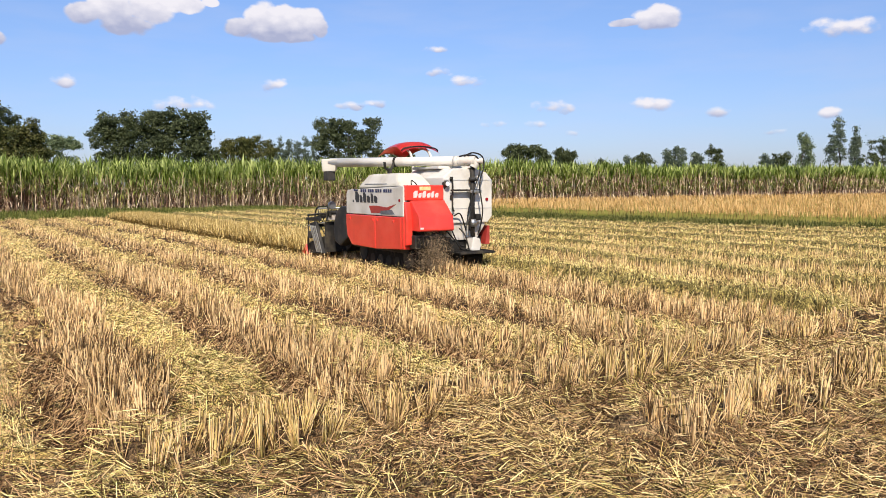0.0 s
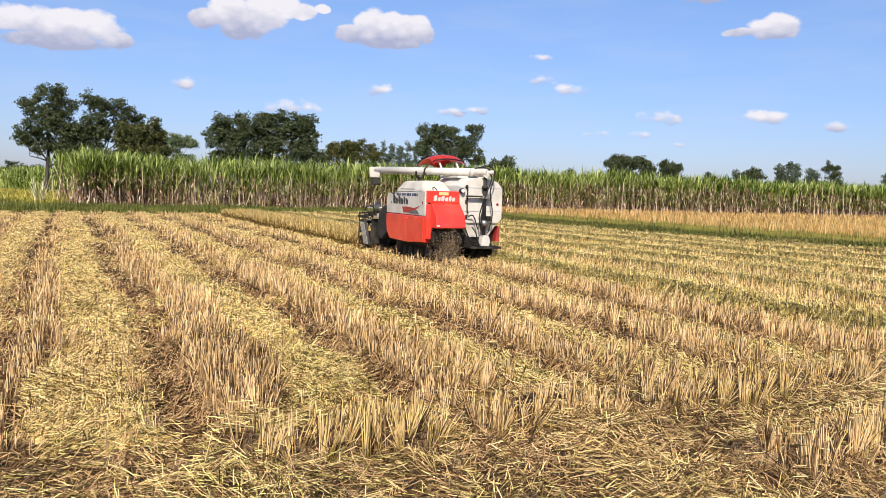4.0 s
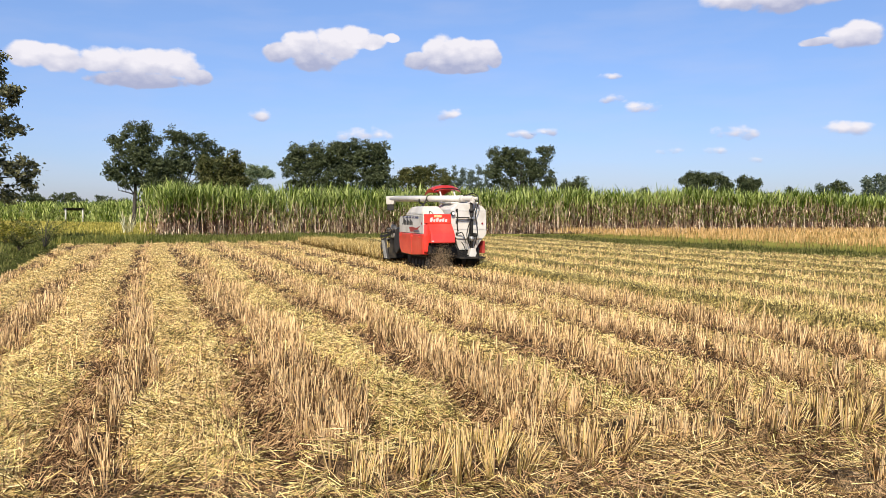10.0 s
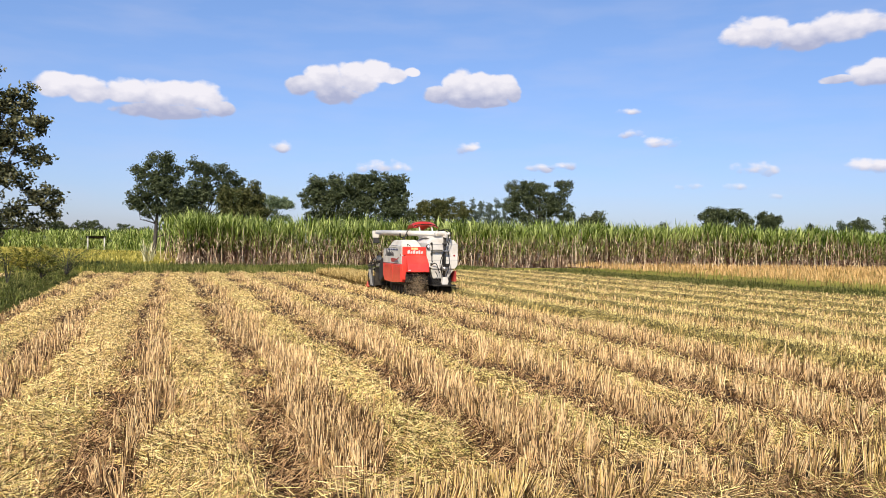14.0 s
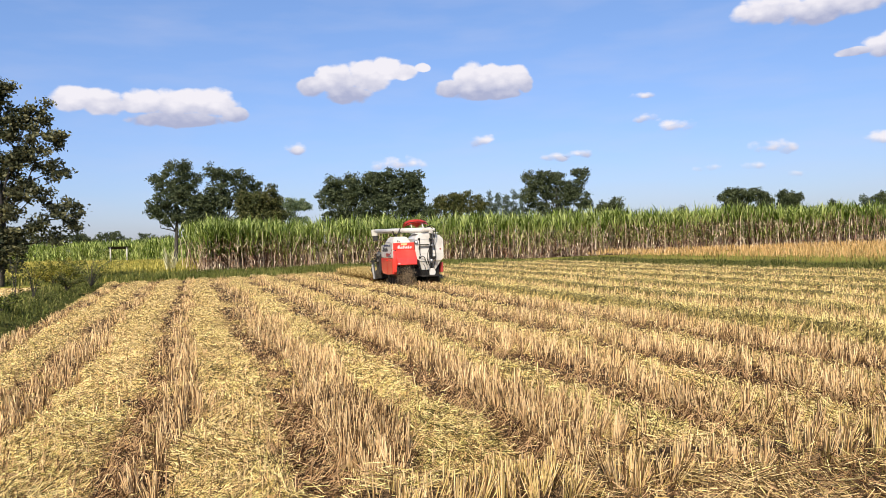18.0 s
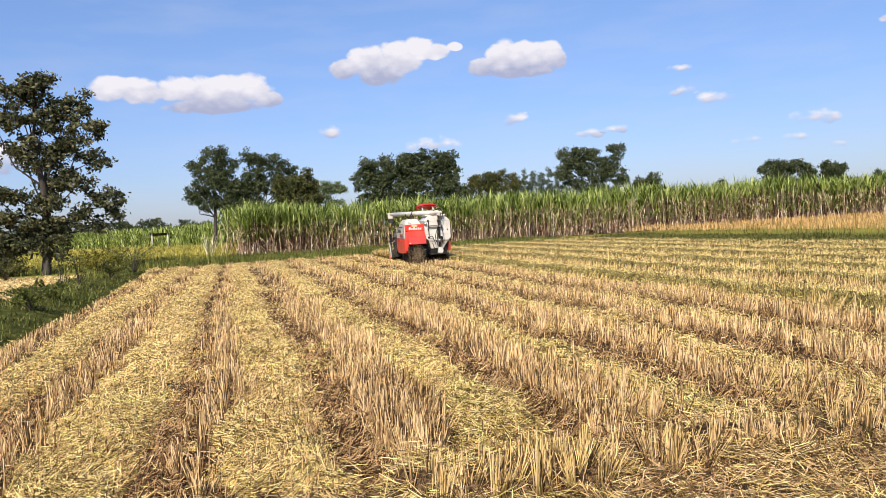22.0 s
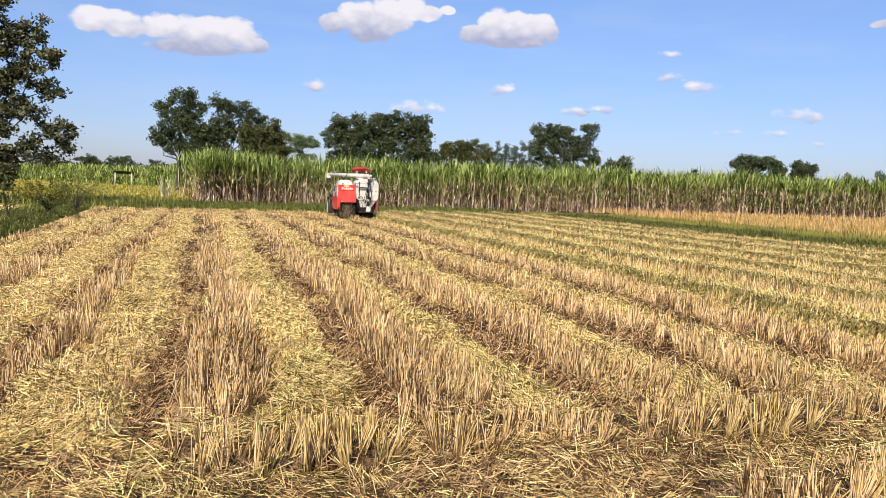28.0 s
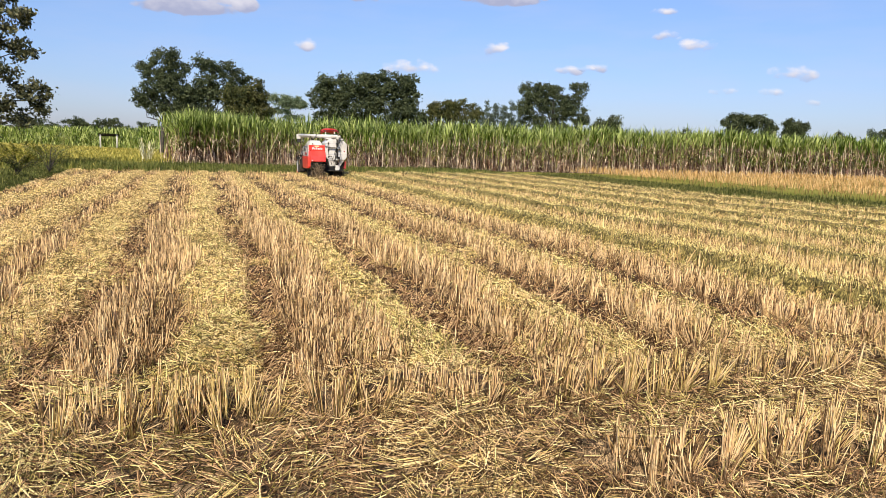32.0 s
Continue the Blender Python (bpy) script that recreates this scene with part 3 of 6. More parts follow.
def wind_share(s, l, x, y):
    """0..1: how much of a straw windrow lies here, with ragged edges."""
    ph, band = swath_phase(s, l)
    patch, comb, rag = smooth_noise(x, y, 0.7, 11), smooth_noise(x, y, 1.1, 12), smooth_noise(x, y, 3.2, 13)
    lo, hi = 0.41 + 0.19 * wide_stubble(s) - 0.05 * patch - 0.05 * rag, 0.97 + 0.05 * comb + 0.04 * rag
    lo = np.where((s > 7.9) & (s < FRESH), 0.68 - 0.06 * rag, lo)
    w = np.clip(np.minimum((ph - lo) / 0.09, (hi - ph) / 0.09), 0, 1)
    # thin places in the windrow
    thin = smooth_noise(x, y, 0.9, 14) + 0.5 * rag
    w = w * np.clip(1.45 - 0.85 * np.clip(thin, 0, 2), 0.08, 1)
    # here and there straw has spilled over the stubble
    spill = np.clip((smooth_noise(x, y, 0.85, 18) + 0.6 * rag - 0.65) / 0.35, 0, 1)
    old = np.maximum(w, 0.7 * spill)
    new_heap = np.clip(np.minimum((ph + 0.02 + 0.03 * rag) / 0.06, (0.50 + 0.05 * patch + 0.04 * rag - ph) / 0.14), 0, 1)
    return np.where(s > FRESH, new_heap, old)


def head_heaps(x, y):
    """0..1: flattened straw on the headland."""
    return np.clip(0.35 + 0.75 * smooth_noise(x, y, 0.75, 15) + 0.35 * smooth_noise(x, y, 2.4, 16), 0, 1)


def stubble_field():
    near, mid, far = Heap(), Heap(), Heap()
    zones = [(near, 0.2, 12.0, 9000, 3, 0.0046), (near, 2.6, 9.5, 140000, 3, 0.0040), (mid, 9.5, 21, 260000, 2, 0.0042), (far, 21, 62, 200000, 2, 0.0070)]
    for heap, r0, r1, count, sides, w in zones:
        x, y = wedge(r0, r1, count) if r0 > 1 else behind(r1, count)
        # stalks stand in hills, some hills are missing
        hill = 0.165 if sides == 3 else 0.18
        gx, gy = np.round((x * ACROSS[0] + y * ACROSS[1]) / hill) * hill, np.round((x * ALONG[0] + y * ALONG[1]) / hill) * hill
        h1, h2 = np.sin(gx * 91.7 + gy * 57.3), np.sin(gx * 37.1 - gy * 83.9)
        spread = 0.020 if sides == 3 else 0.027
        s = gx + 0.06 * h1 + rng.normal(0, spread, len(x))
        l = gy + 0.06 * h2 + rng.normal(0, spread, len(x))
        x, y = world_of(s, l)
        ph, band = swath_phase(s, l)
        in_head = rng.uniform(size=len(x)) < headland(x, y)
        row_end = hedge(s, l)
        patch, worn, rag = smooth_noise(x, y, 0.8, 5), smooth_noise(x, y, 0.35, 6), smooth_noise(x, y, 2.6, 7)
        clumps = smooth_noise(x, y, 1.3, 9) + 0.5 * rag
        fresh = (s > FRESH) & ~in_head                      # later passes, greener and less trodden
        last = (s > 7.9) & (s <= FRESH) & ~in_head          # the pass being cut now
        top = np.where(last, 0.70, 0.41 + 0.20 * wide_stubble(s)) + 0.07 * patch + 0.07 * rag
        standing = np.where(fresh, (ph > 0.42 + 0.04 * rag) & (ph < 0.97), (ph > 0.19 - 0.05 * worn - 0.06 * rag) & (ph < top))
        trod = ~standing & ~fresh & ((ph < 0.2) | (ph > 0.94))
        p = np.where(standing, 0.80, np.where(trod, 0.55, 0.10)) * (1 - 0.82 * (h1 * h2 > 0.17))
        p = np.where(standing & ~fresh & ~last, p * np.clip(1.0 - 0.60 * np.clip(clumps, 0, 1.6), 0.14, 1), p)
        p = np.where(fresh & standing, 0.88, p)
        green_edge = fresh & ((ph > 0.96) | (ph < 0.20))     # green stems along a fresh windrow's front, its shade painted into their colour
        p = np.where(green_edge, 0.95, p)
        p = np.where(in_head, np.clip(row_end, 0.05, 1.0) * (1 - 0.6 * (h1 * h2 > 0.4)), p)
        tall = np.where(standing, 0.265, np.where(trod, 0.19, 0.20)) * (1 + 0.16 * patch + 0.08 * rag)
        tall = np.where(fresh, np.where(standing, 0.31, 0.17), tall)
        tall = np.where(green_edge, np.where(ph > 0.5, 0.15, 0.31), tall)
        tall = np.where(in_head, np.where(row_end > 0.3, 0.30 + 0.03 * patch, 0.15), tall)
        tall = np.where((s < -4) & ~in_head, tall * 0.8, tall) * (0.85 if r0 > 20 else 1.0)
        kp = (rng.uniform(size=len(x)) < p * (0.85 if r0 > 20 else 1.0)) & poly_mask(x, y, FIELD)
        x, y, tall, trod, in_head, fresh, patch, h1, green_edge, row_end, clumps = (v[kp] for v in (x, y, tall, trod, in_head, fresh, patch, h1, green_edge, row_end, clumps))
        n = len(x)
        loose = in_head & (row_end < 0.3)
        tall = tall * rng.uniform(0.52, 1.12, n) * (1 + 0.14 * h1)
        # whole hills lean together, single stalks fall over
        lean = np.abs(rng.normal(0, 0.19, n)) + 0.34 * np.clip(-h1, 0, 1) + (rng.uniform(size=n) < 0.12) * rng.uniform(0.3, 1.2, n) + loose * rng.uniform(0.1, 1.1, n) + (trod & ~in_head) * rng.uniform(0.25, 1.35, n)
        th = h1 * 7 + rng.normal(0, 0.6, n)
        base = np.stack([x, y, np.full(n, -0.005)], 1)
        tip = base + np.stack([np.sin(lean) * np.cos(th), np.sin(lean) * np.sin(th), np.cos(lean)], 1) * tall[:, None]
        kind = np.where(trod & ~in_head & ~fresh, 1, 0)
        kind = np.where(rng.uniform(size=n) < 0.14 + 0.14 * np.clip(clumps, 0, 1) + 0.10 * fresh, 1, kind)
        kind = np.where(fresh & (rng.uniform(size=n) < 0.35), 2, kind)
        kind = np.where(in_head & (rng.uniform(size=n) < 0.30 + 0.3 * patch), 2, kind)
        kind = np.where(green_edge & ~in_head & (rng.uniform(size=n) < 0.9), 3, kind)
        for k in range(4):
            f = kind == k
            heap.add(stalks(base[f], tip[f], w * rng.uniform(0.6, 1.3, f.sum()), sides), k)
    for heap, nm in ((near, "stubble_near"), (mid, "stubble_middle"), (far, "stubble_far")):
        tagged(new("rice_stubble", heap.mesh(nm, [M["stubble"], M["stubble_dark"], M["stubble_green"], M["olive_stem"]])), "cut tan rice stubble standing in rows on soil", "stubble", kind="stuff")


def mound_height(x, y):
    s, l = x * ACROSS[0] + y * ACROSS[1], x * ALONG[0] + y * ALONG[1]
    hd = headland(x, y)
    wind = wind_share(s, l, x, y)
    lump = np.clip(1 + 0.40 * smooth_noise(x, y, 1.1, 12) + 0.40 * smooth_noise(x, y, 5.5, 17), 0.1, 2)
    high = np.where(s > FRESH, 0.27 * (0.6 + 0.4 * lump), 0.13 * lump)
    low = 0.10 * np.clip(head_heaps(x, y) * 1.5 - 0.2, 0, 1) * lump + 0.17 * np.clip(hedge(s, l - 0.22), 0, 1)
    return (1 - hd) * high * wind + hd * low, wind, hd


def straw_bed(a0, a1, na, r0, r1, nr):
    """The matted body of the windrows, below the loose straws, over one sweep round the start."""
    a = np.radians(np.linspace(a0, a1, na))
    r = r0 * (r1 / r0) ** np.linspace(0, 1, nr)
    rr, aa = np.meshgrid(r, a, indexing="ij")
    x, y = (0.6 + rr * np.sin(aa)).ravel(), (0.3 + rr * np.cos(aa)).ravel()
    z, wind, hd = mound_height(x, y)
    s = x * ACROSS[0] + y * ACROSS[1]
    z = z * np.where((s > FRESH) & (hd < 0.5), 0.86, 0.62) + 0.004
    i, j = np.meshgrid(np.arange(nr - 1), np.arange(na - 1), indexing="ij")
    o = (i * na + j).ravel()
    q = np.stack([o, o + 1, o + na + 1, o + na], 1)
    keep = poly_mask(x[q].mean(1), y[q].mean(1), FIELD)
    sq = s[q].mean(1)
    ph = swath_phase(sq, (x * ALONG[0] + y * ALONG[1])[q].mean(1))[0]
    crest = (ph > 0.24) & (ph < 0.44)                      # paler mat on a fresh windrow's crest, mat with painted shade on its sides
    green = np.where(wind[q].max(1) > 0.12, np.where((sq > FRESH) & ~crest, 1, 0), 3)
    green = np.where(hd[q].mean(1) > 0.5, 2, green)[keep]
    tagged(new("straw_bed", mesh_from("straw_bed", np.stack([x, y, z], 1), q[keep], None, [M["straw_mat"], M["straw_mat_green_shade"], M["litter"], M["litter_brown"]], green, True)), "matted yellow-olive rice straw lying in windrows", "straw", kind="stuff")


def straw_cover():
    near, mid, far = Heap(), Heap(), Heap()
    zones = [(near, 0.2, 12.0, 34000, 2, 0.0030), (near, 2.6, 9.5, 265000, 3, 0.00165), (mid, 9.5, 21, 240000, 2, 0.0032), (far, 21, 62, 180000, 2, 0.0056)]
    for heap, r0, r1, count, sides, w in zones:
        x, y = wedge(r0, r1, count) if r0 > 1 else behind(r1, count)
        s, l = x * ACROSS[0] + y * ACROSS[1], x * ALONG[0] + y * ALONG[1]
        mound, wind, hd = mound_height(x, y)
        patch, comb = smooth_noise(x, y, 0.7, 11), smooth_noise(x, y, 1.1, 12)
        in_head = rng.uniform(size=len(x)) < hd
        heapy = head_heaps(x, y)
        row_end = hedge(s, l)
        fresh = (s > FRESH) & ~in_head
        p = np.where(in_head, 0.52 + 0.45 * np.clip(heapy * 2.0 - 0.4, 0, 1), np.where((np.hypot(x, y) > 15) & (s < FRESH), 0.50, 0.34) + 0.6 * wind)
        p = np.where(in_head & (row_end > 0.4), p * 0.35, p)
        p = np.where(fresh & (wind < 0.1), p * 0.4, p)
        front = swath_phase(s, l)[0]
        p = np.where(fresh & (wind > 0.3), 1.0, p)
        p = np.where(fresh & ((front < 0.16) | (front > 0.96)), p * 0.4, p)
        kp = rng.uniform(size=len(x)) < p
        x, y, wind, patch, comb, in_head, heapy, s, l, mound, fresh, row_end = (v[kp] for v in (x, y, wind, patch, comb, in_head, heapy, s, l, mound, fresh, row_end))
        n = len(x)
        # bundles of stalks lie combed together
        cell = np.sin(np.round(s / 0.13) * 127.1 + np.round(l / 0.13) * 311.7) * 43758.5
        cell = cell - np.floor(cell)
        bundle = in_head & (cell > 0.76)
        length = rng.uniform(0.03, 0.125, n) * np.where(rng.uniform(size=n) < 0.08, 1.8, 1) * (1.0 if r0 < 9 else 0.8)
        length = np.where(in_head, rng.uniform(0.05, 0.16, n), length)
        length = np.where(bundle, rng.uniform(0.08, 0.20, n), length)
        z = np.where(fresh, rng.uniform(0.86, 1.06, n), rng.uniform(0.45, 1.0, n)) * mound + 0.012 + (rng.uniform(size=n) < 0.3) * (wind < 0.4) * rng.uniform(0, 0.15, n)
        # straw lies combed in swirls, with strays
        th = comb * 2.6 + ROW + math.pi / 2 + rng.normal(0, 0.7, n)
        th = np.where(rng.uniform(size=n) < 0.35, rng.uniform(0, 2 * math.pi, n), th)
        th = np.where(bundle, comb * 1.2 + cell * 19.0 + rng.normal(0, 0.2, n), th)
        dip = rng.normal(0.10, 0.28, n) + (rng.uniform(size=n) < 0.12) * rng.uniform(0.2, 1.0, n)
        dip = np.where(bundle, 0.05 + 1.2 * (cell - 0.76) + rng.normal(0, 0.12, n), dip)
        dip = np.where(fresh & (wind > 0.15), np.abs(rng.normal(0.75, 0.45, n)), dip)      # fresh straw stands up loosely, leaves still on it
        base = np.stack([x, y, z], 1)
        tip = base + np.stack([np.cos(th) * np.cos(dip), np.sin(th) * np.cos(dip), np.sin(dip)], 1) * length[:, None]
        tip[:, 2] = np.maximum(tip[:, 2], 0.004)
        g = np.clip(0.48 + 0.40 * smooth_noise(x, y, 0.55, 21), 0.1, 0.9) * np.where((wind > 0.2) | in_head, 1, 0.3)
        g = g * np.clip(1.25 - 0.03 * np.hypot(x, y), 0.45, 1)
        g = np.where(bundle, 0.6 * g, g)
        g = np.where(fresh & (wind > 0.15), np.where(swath_phase(s, l)[0] < 0.22, 0.85, 0.55), g)
        g = np.where(~fresh & ~in_head & (wind > 0.2), g + 0.25 * wide_stubble(s), g)
        kind = np.where(rng.uniform(size=n) < g, 1, 0)
        kind = np.where((wind < 0.05) & ~in_head & ~fresh & (rng.uniform(size=n) < np.where(np.hypot(x, y) > 15, 0.2, 0.6)), 2, kind)
        kind = np.where(in_head & ~bundle & (rng.uniform(size=n) < 0.55 - 0.6 * heapy), 2, kind)
        kind = np.where(rng.uniform(size=n) < np.where(in_head, 0.30, np.where(np.hypot(x, y) > 15, 0.10, 0.20)), 2, kind)
        flat_leaf = (rng.uniform(size=n) < (0.92 if sides == 3 else 2.0)) & ~(bundle & (sides == 3) & (rng.uniform(size=n) < 0.4))
        for k in range(3):
            f = (kind == k) & ~flat_leaf
            if f.any():
                heap.add(stalks(base[f], tip[f], w * 1.1 * rng.uniform(0.7, 1.4, f.sum()), sides), k)
            f = (kind == k) & flat_leaf
            heap.add(stalks(base[f], tip[f], w * (1.5 if sides == 3 else 1.0) * rng.uniform(0.6, 1.4, f.sum()), 2), k)
    for heap, nm in ((near, "straw_near"), (mid, "straw_middle"), (far, "straw_far")):
        tagged(new("loose_straw", heap.mesh(nm, [M["straw"], M["straw_green"], M["stubble_dark"]])), "yellow-green rice straw dropped in windrows", "straw", kind="stuff")


straw_bed(-67, 41, 400, 2.4, 64, 340)
straw_bed(41, 293, 200, 2.4, 40, 90)
straw_bed(-180, 180, 150, 0.03, 2.4, 50)
stubble_field()
straw_cover()


# ---- growth round the field ----
def along_edge(edge, n):
    p = np.array(edge, float)
    seg = np.linalg.norm(np.diff(p, axis=0), axis=1)
    at = rng.uniform(0, seg.sum(), n)
    cum = np.concatenate([[0], np.cumsum(seg)])
    i = np.clip(np.searchsorted(cum, at) - 1, 0, len(seg) - 1)
    t = (at - cum[i]) / seg[i]
    d = (p[i + 1] - p[i]) / seg[i][:, None]
    return p[i] + (p[i + 1] - p[i]) * t[:, None], np.stack([-d[:, 1], d[:, 0]], 1)


def tuft_mesh(name, x, y, height, width, mats, choice, z=0.0, lean=0.35, segments=2, bow=0.5):
    n = len(x)
    heap = Heap()
    base = np.stack([x, y, np.broadcast_to(z, (n,))], 1)
    head, rise, droop = rng.uniform(0, 2 * math.pi, n), math.pi / 2 - np.abs(rng.normal(0, lean, n)), np.abs(rng.normal(bow, 0.8 * bow, n))
    for k in range(len(mats)):
        f = choice == k
        if f.any():
            heap.add(blades(base[f], head[f], height[f], width[f], rise[f], droop[f], segments), k)
    return heap.mesh(name, mats)


def verge(name, label, edge, depth, n, tall, mats, side=1, wide=0.012, back=0.0):
    p, nrm = along_edge(edge, n)
    q = p + nrm * side * (back + rng.uniform(0, 1, n) * depth)[:, None]
    x, y = q[:, 0], q[:, 1]
    h = tall * rng.uniform(0.5, 1.2, n) * (1 + 0.3 * smooth_noise(x, y, 0.5, 31))
    return tagged(new(name, tuft_mesh(name, x, y, h, np.full(n, wide), mats, (rng.uniform(size=n) < 0.3).astype(int) if len(mats) > 1 else np.zeros(n, int))), label, "grass", kind="stuff")


verge("verge_grass", "green grass on the low bank before the cane", FAR_EDGE, 9.0, 22000, 0.40, [M["grass"], M["weed"]], 1, 0.021, 0.3)
verge("verge_grass", "green grass strip between stubble and ripe rice", RIGHT_EDGE, 5.3, 34000, 0.30, [M["weed"], M["weed"]], 1, 0.021)
# ripe rice beyond the strip of grass
RIPE = [(-6.0, 68.0), (5.6, 52.0), (14.2, 40.2), (21.0, 33.4), (35.0, 24.2), (120.0, 60.0), (90.0, 126.0), (27.0, 93.0), (-4.0, 74.5)]


def ripe_field(name, label, poly, n, tall, mats, low_share=0.35, wide=0.014, bias=None):
    x, y = scatter(poly, n)
    if bias is not None:
        keep = rng.uniform(size=len(x)) < bias(x, y)
        x, y = x[keep], y[keep]
    h = tall * rng.uniform(0.85, 1.1, len(x)) * (1 + 0.08 * smooth_noise(x, y, 0.35, 41))
    low = rng.uniform(size=len(x)) < low_share
    z = np.where(low, 0.0, 0.42 * h)
    h = np.where(low, h * 0.72, h * 0.66)
    d = np.hypot(x, y)
    return tagged(new(name, tuft_mesh(name, x, y, h, wide * np.clip(d / 40, 0.8, 3.0), mats, low.astype(int), z=z, lean=0.25, bow=1.5, segments=2)), label, "rice", kind="stuff")


ripe_field("ripe_rice", "standing golden ripe rice before the cane", RIPE, 165000, 0.72, [M["rice"], M["rice_low"]], 0.24, 0.0115, bias=lambda x, y: np.clip(45 / np.hypot(x, y), 0, 1) ** 2.0)
PADDY = [(-37, 44), (-33.8, 52), (-44, 74), (-60, 100), (-150, 130), (-150, 60), (-60, 40)]
ripe_field("paddy", "yellow-green ripening rice paddy", PADDY, 52000, 0.50, [M["paddy"], M["grass"]], 0.14, 0.023, bias=lambda x, y: np.clip(75 / np.hypot(x, y), 0, 1) ** 0.6)


def cane_field():
    """Tall cane: brown stems with dry hanging leaves below, arching green leaves above."""
    heap = Heap()
    n = 4300
    p, nrm = along_edge(CANE_EDGE[:4], n)
    back = rng.uniform(0, 1, n) ** 1.7 * 13
    q = p + nrm * back[:, None]
    x, y = q[:, 0], q[:, 1]
    # the near end of the cane has a side of its own
    m = 900
    sx, sy = np.array([-32.6, 51.4]), np.array([-40.6, 65.0])
    t = rng.uniform(0, 1, m)[:, None]
    e = sx + (sy - sx) * t + np.array([0.75, 0.6]) * (rng.uniform(0, 1, m) ** 1.5 * 5)[:, None]
    x, y, back = np.concatenate([x, e[:, 0]]), np.concatenate([y, e[:, 1]]), np.concatenate([back, np.ones(m)])
    n = len(x)
    dist = np.hypot(x, y)
    h = (2.55 + 0.0035 * dist + 0.009 * np.clip(dist - 55, 0, 80) + 0.6 * np.exp(-((dist - 82) / 16) ** 2)) * (1 + 0.10 * smooth_noise(x, y, 0.22, 51)) * rng.uniform(0.86, 1.06, n)
    lean, th = np.abs(rng.normal(0, 0.17, n)), rng.uniform(0, 2 * math.pi, n)
    base = np.stack([x, y, np.zeros(n)], 1)
    top = base + np.stack([np.sin(lean) * np.cos(th), np.sin(lean) * np.sin(th), np.cos(lean)], 1) * h[:, None]
    k = 1 + np.clip(dist - 55, 0, 60) / 90
    heap.add(stalks(base, top, 0.026 * k, 3), 2)
    for j in range(8):      # green crown
        u = rng.uniform(0.72, 1.0, n)[:, None]
        b = base + (top - base) * u
        heap.add(blades(b, rng.uniform(0, 2 * math.pi, n), rng.uniform(0.9, 1.6, n), 0.040 * k * rng.uniform(0.7, 1.3, n), rng.uniform(1.1, 1.54, n), rng.uniform(0.3, 1.9, n), 3), 0)
    f = np.where(back < 5)[0]
    for j in range(4):
        u = (rng.uniform(0.36, 0.75, len(f)) - 0.13 * np.clip((dist[f] - 62) / 25, 0, 1))[:, None]
        heap.add(blades(base[f] + (top[f] - base[f]) * u, rng.uniform(0, 2 * math.pi, len(f)), rng.uniform(0.9, 1.6, len(f)), 0.033 * k[f] * rng.uniform(0.7, 1.3, len(f)), rng.uniform(0.9, 1.4, len(f)), rng.uniform(1.4, 2.9, len(f)), 3), 0)
    for j in range(9):       # dry leaves that hang along the stems
        u = rng.uniform(0.06, 0.78, len(f))[:, None]
        b = base[f] + (top[f] - base[f]) * u
        heap.add(blades(b, rng.uniform(0, 2 * math.pi, len(f)), rng.uniform(0.35, 1.2, len(f)), 0.031 * k[f] * rng.uniform(0.6, 1.2, len(f)), rng.uniform(-0.3, 0.9, len(f)), rng.uniform(1.2, 2.6, len(f)), 2), 1)
    for j in range(2):       # fallen dry leaves in front
        b = np.stack([x[f] + rng.normal(0, 0.3, len(f)), y[f] - 0.2 + rng.normal(0, 0.3, len(f)), np.full(len(f), 0.02)], 1)
        heap.add(blades(b, rng.uniform(0, 2 * math.pi, len(f)), rng.uniform(0.4, 1.1, len(f)), 0.024 * k[f], rng.uniform(0.1, 1.2, len(f)), rng.uniform(0.2, 1.6, len(f)), 2), 1)
    tagged(new("sugar_cane", heap.mesh("sugar_cane", [M["cane_leaf"], M["cane_dry"], M["cane_stem"]])), "tall green sugar cane with dry brown lower leaves", "sugar cane", kind="stuff")
    # the top of the field further in, and the distant block
    far = Heap()
    for poly, m, tall in (([(-40.5, 65), (-32, 54), (-8, 77), (27, 98), (75, 124), (130, 150), (110, 200), (-20, 150)], 4500, 3.7), ([(-170, 150), (-60, 122), (-52, 105), (-58, 95), (-90, 118), (-175, 140)], 3200, 4.5)):
        x, y = scatter(poly, m)
        m = len(x)
        for j in range(3 if tall < 4 else 6):
            bz = tall * (rng.uniform(0.42, 0.68, m) if j < 3 else rng.uniform(0.0, 0.45, m)) * (0.76 + 0.24 * np.clip((np.hypot(x, y) - 55) / 60, 0, 1))
            far.add(blades(np.stack([x, y, bz], 1), rng.uniform(0, 2 * math.pi, m), rng.uniform(0.9, 1.6, m), np.full(m, 0.09), rng.uniform(1.0, 1.5, m), rng.uniform(0.4, 1.8, m), 3), 0)
    tagged(new("sugar_cane", far.mesh("cane_tops", [M["cane_leaf"]])), "green leafy tops of sugar cane deep in the field", "sugar cane", kind="stuff")



cane_field()
LITTER = [(-33.3, 51.0), (-8.0, 74.2), (27.0, 95.2), (75.0, 121.2), (70.0, 136.0), (-16.0, 92.0), (-41.0, 66.0)]
tagged(flat("cane_litter", LITTER, -0.012, M["soil"]), "dark shaded soil under the cane", "ground", kind="structure")


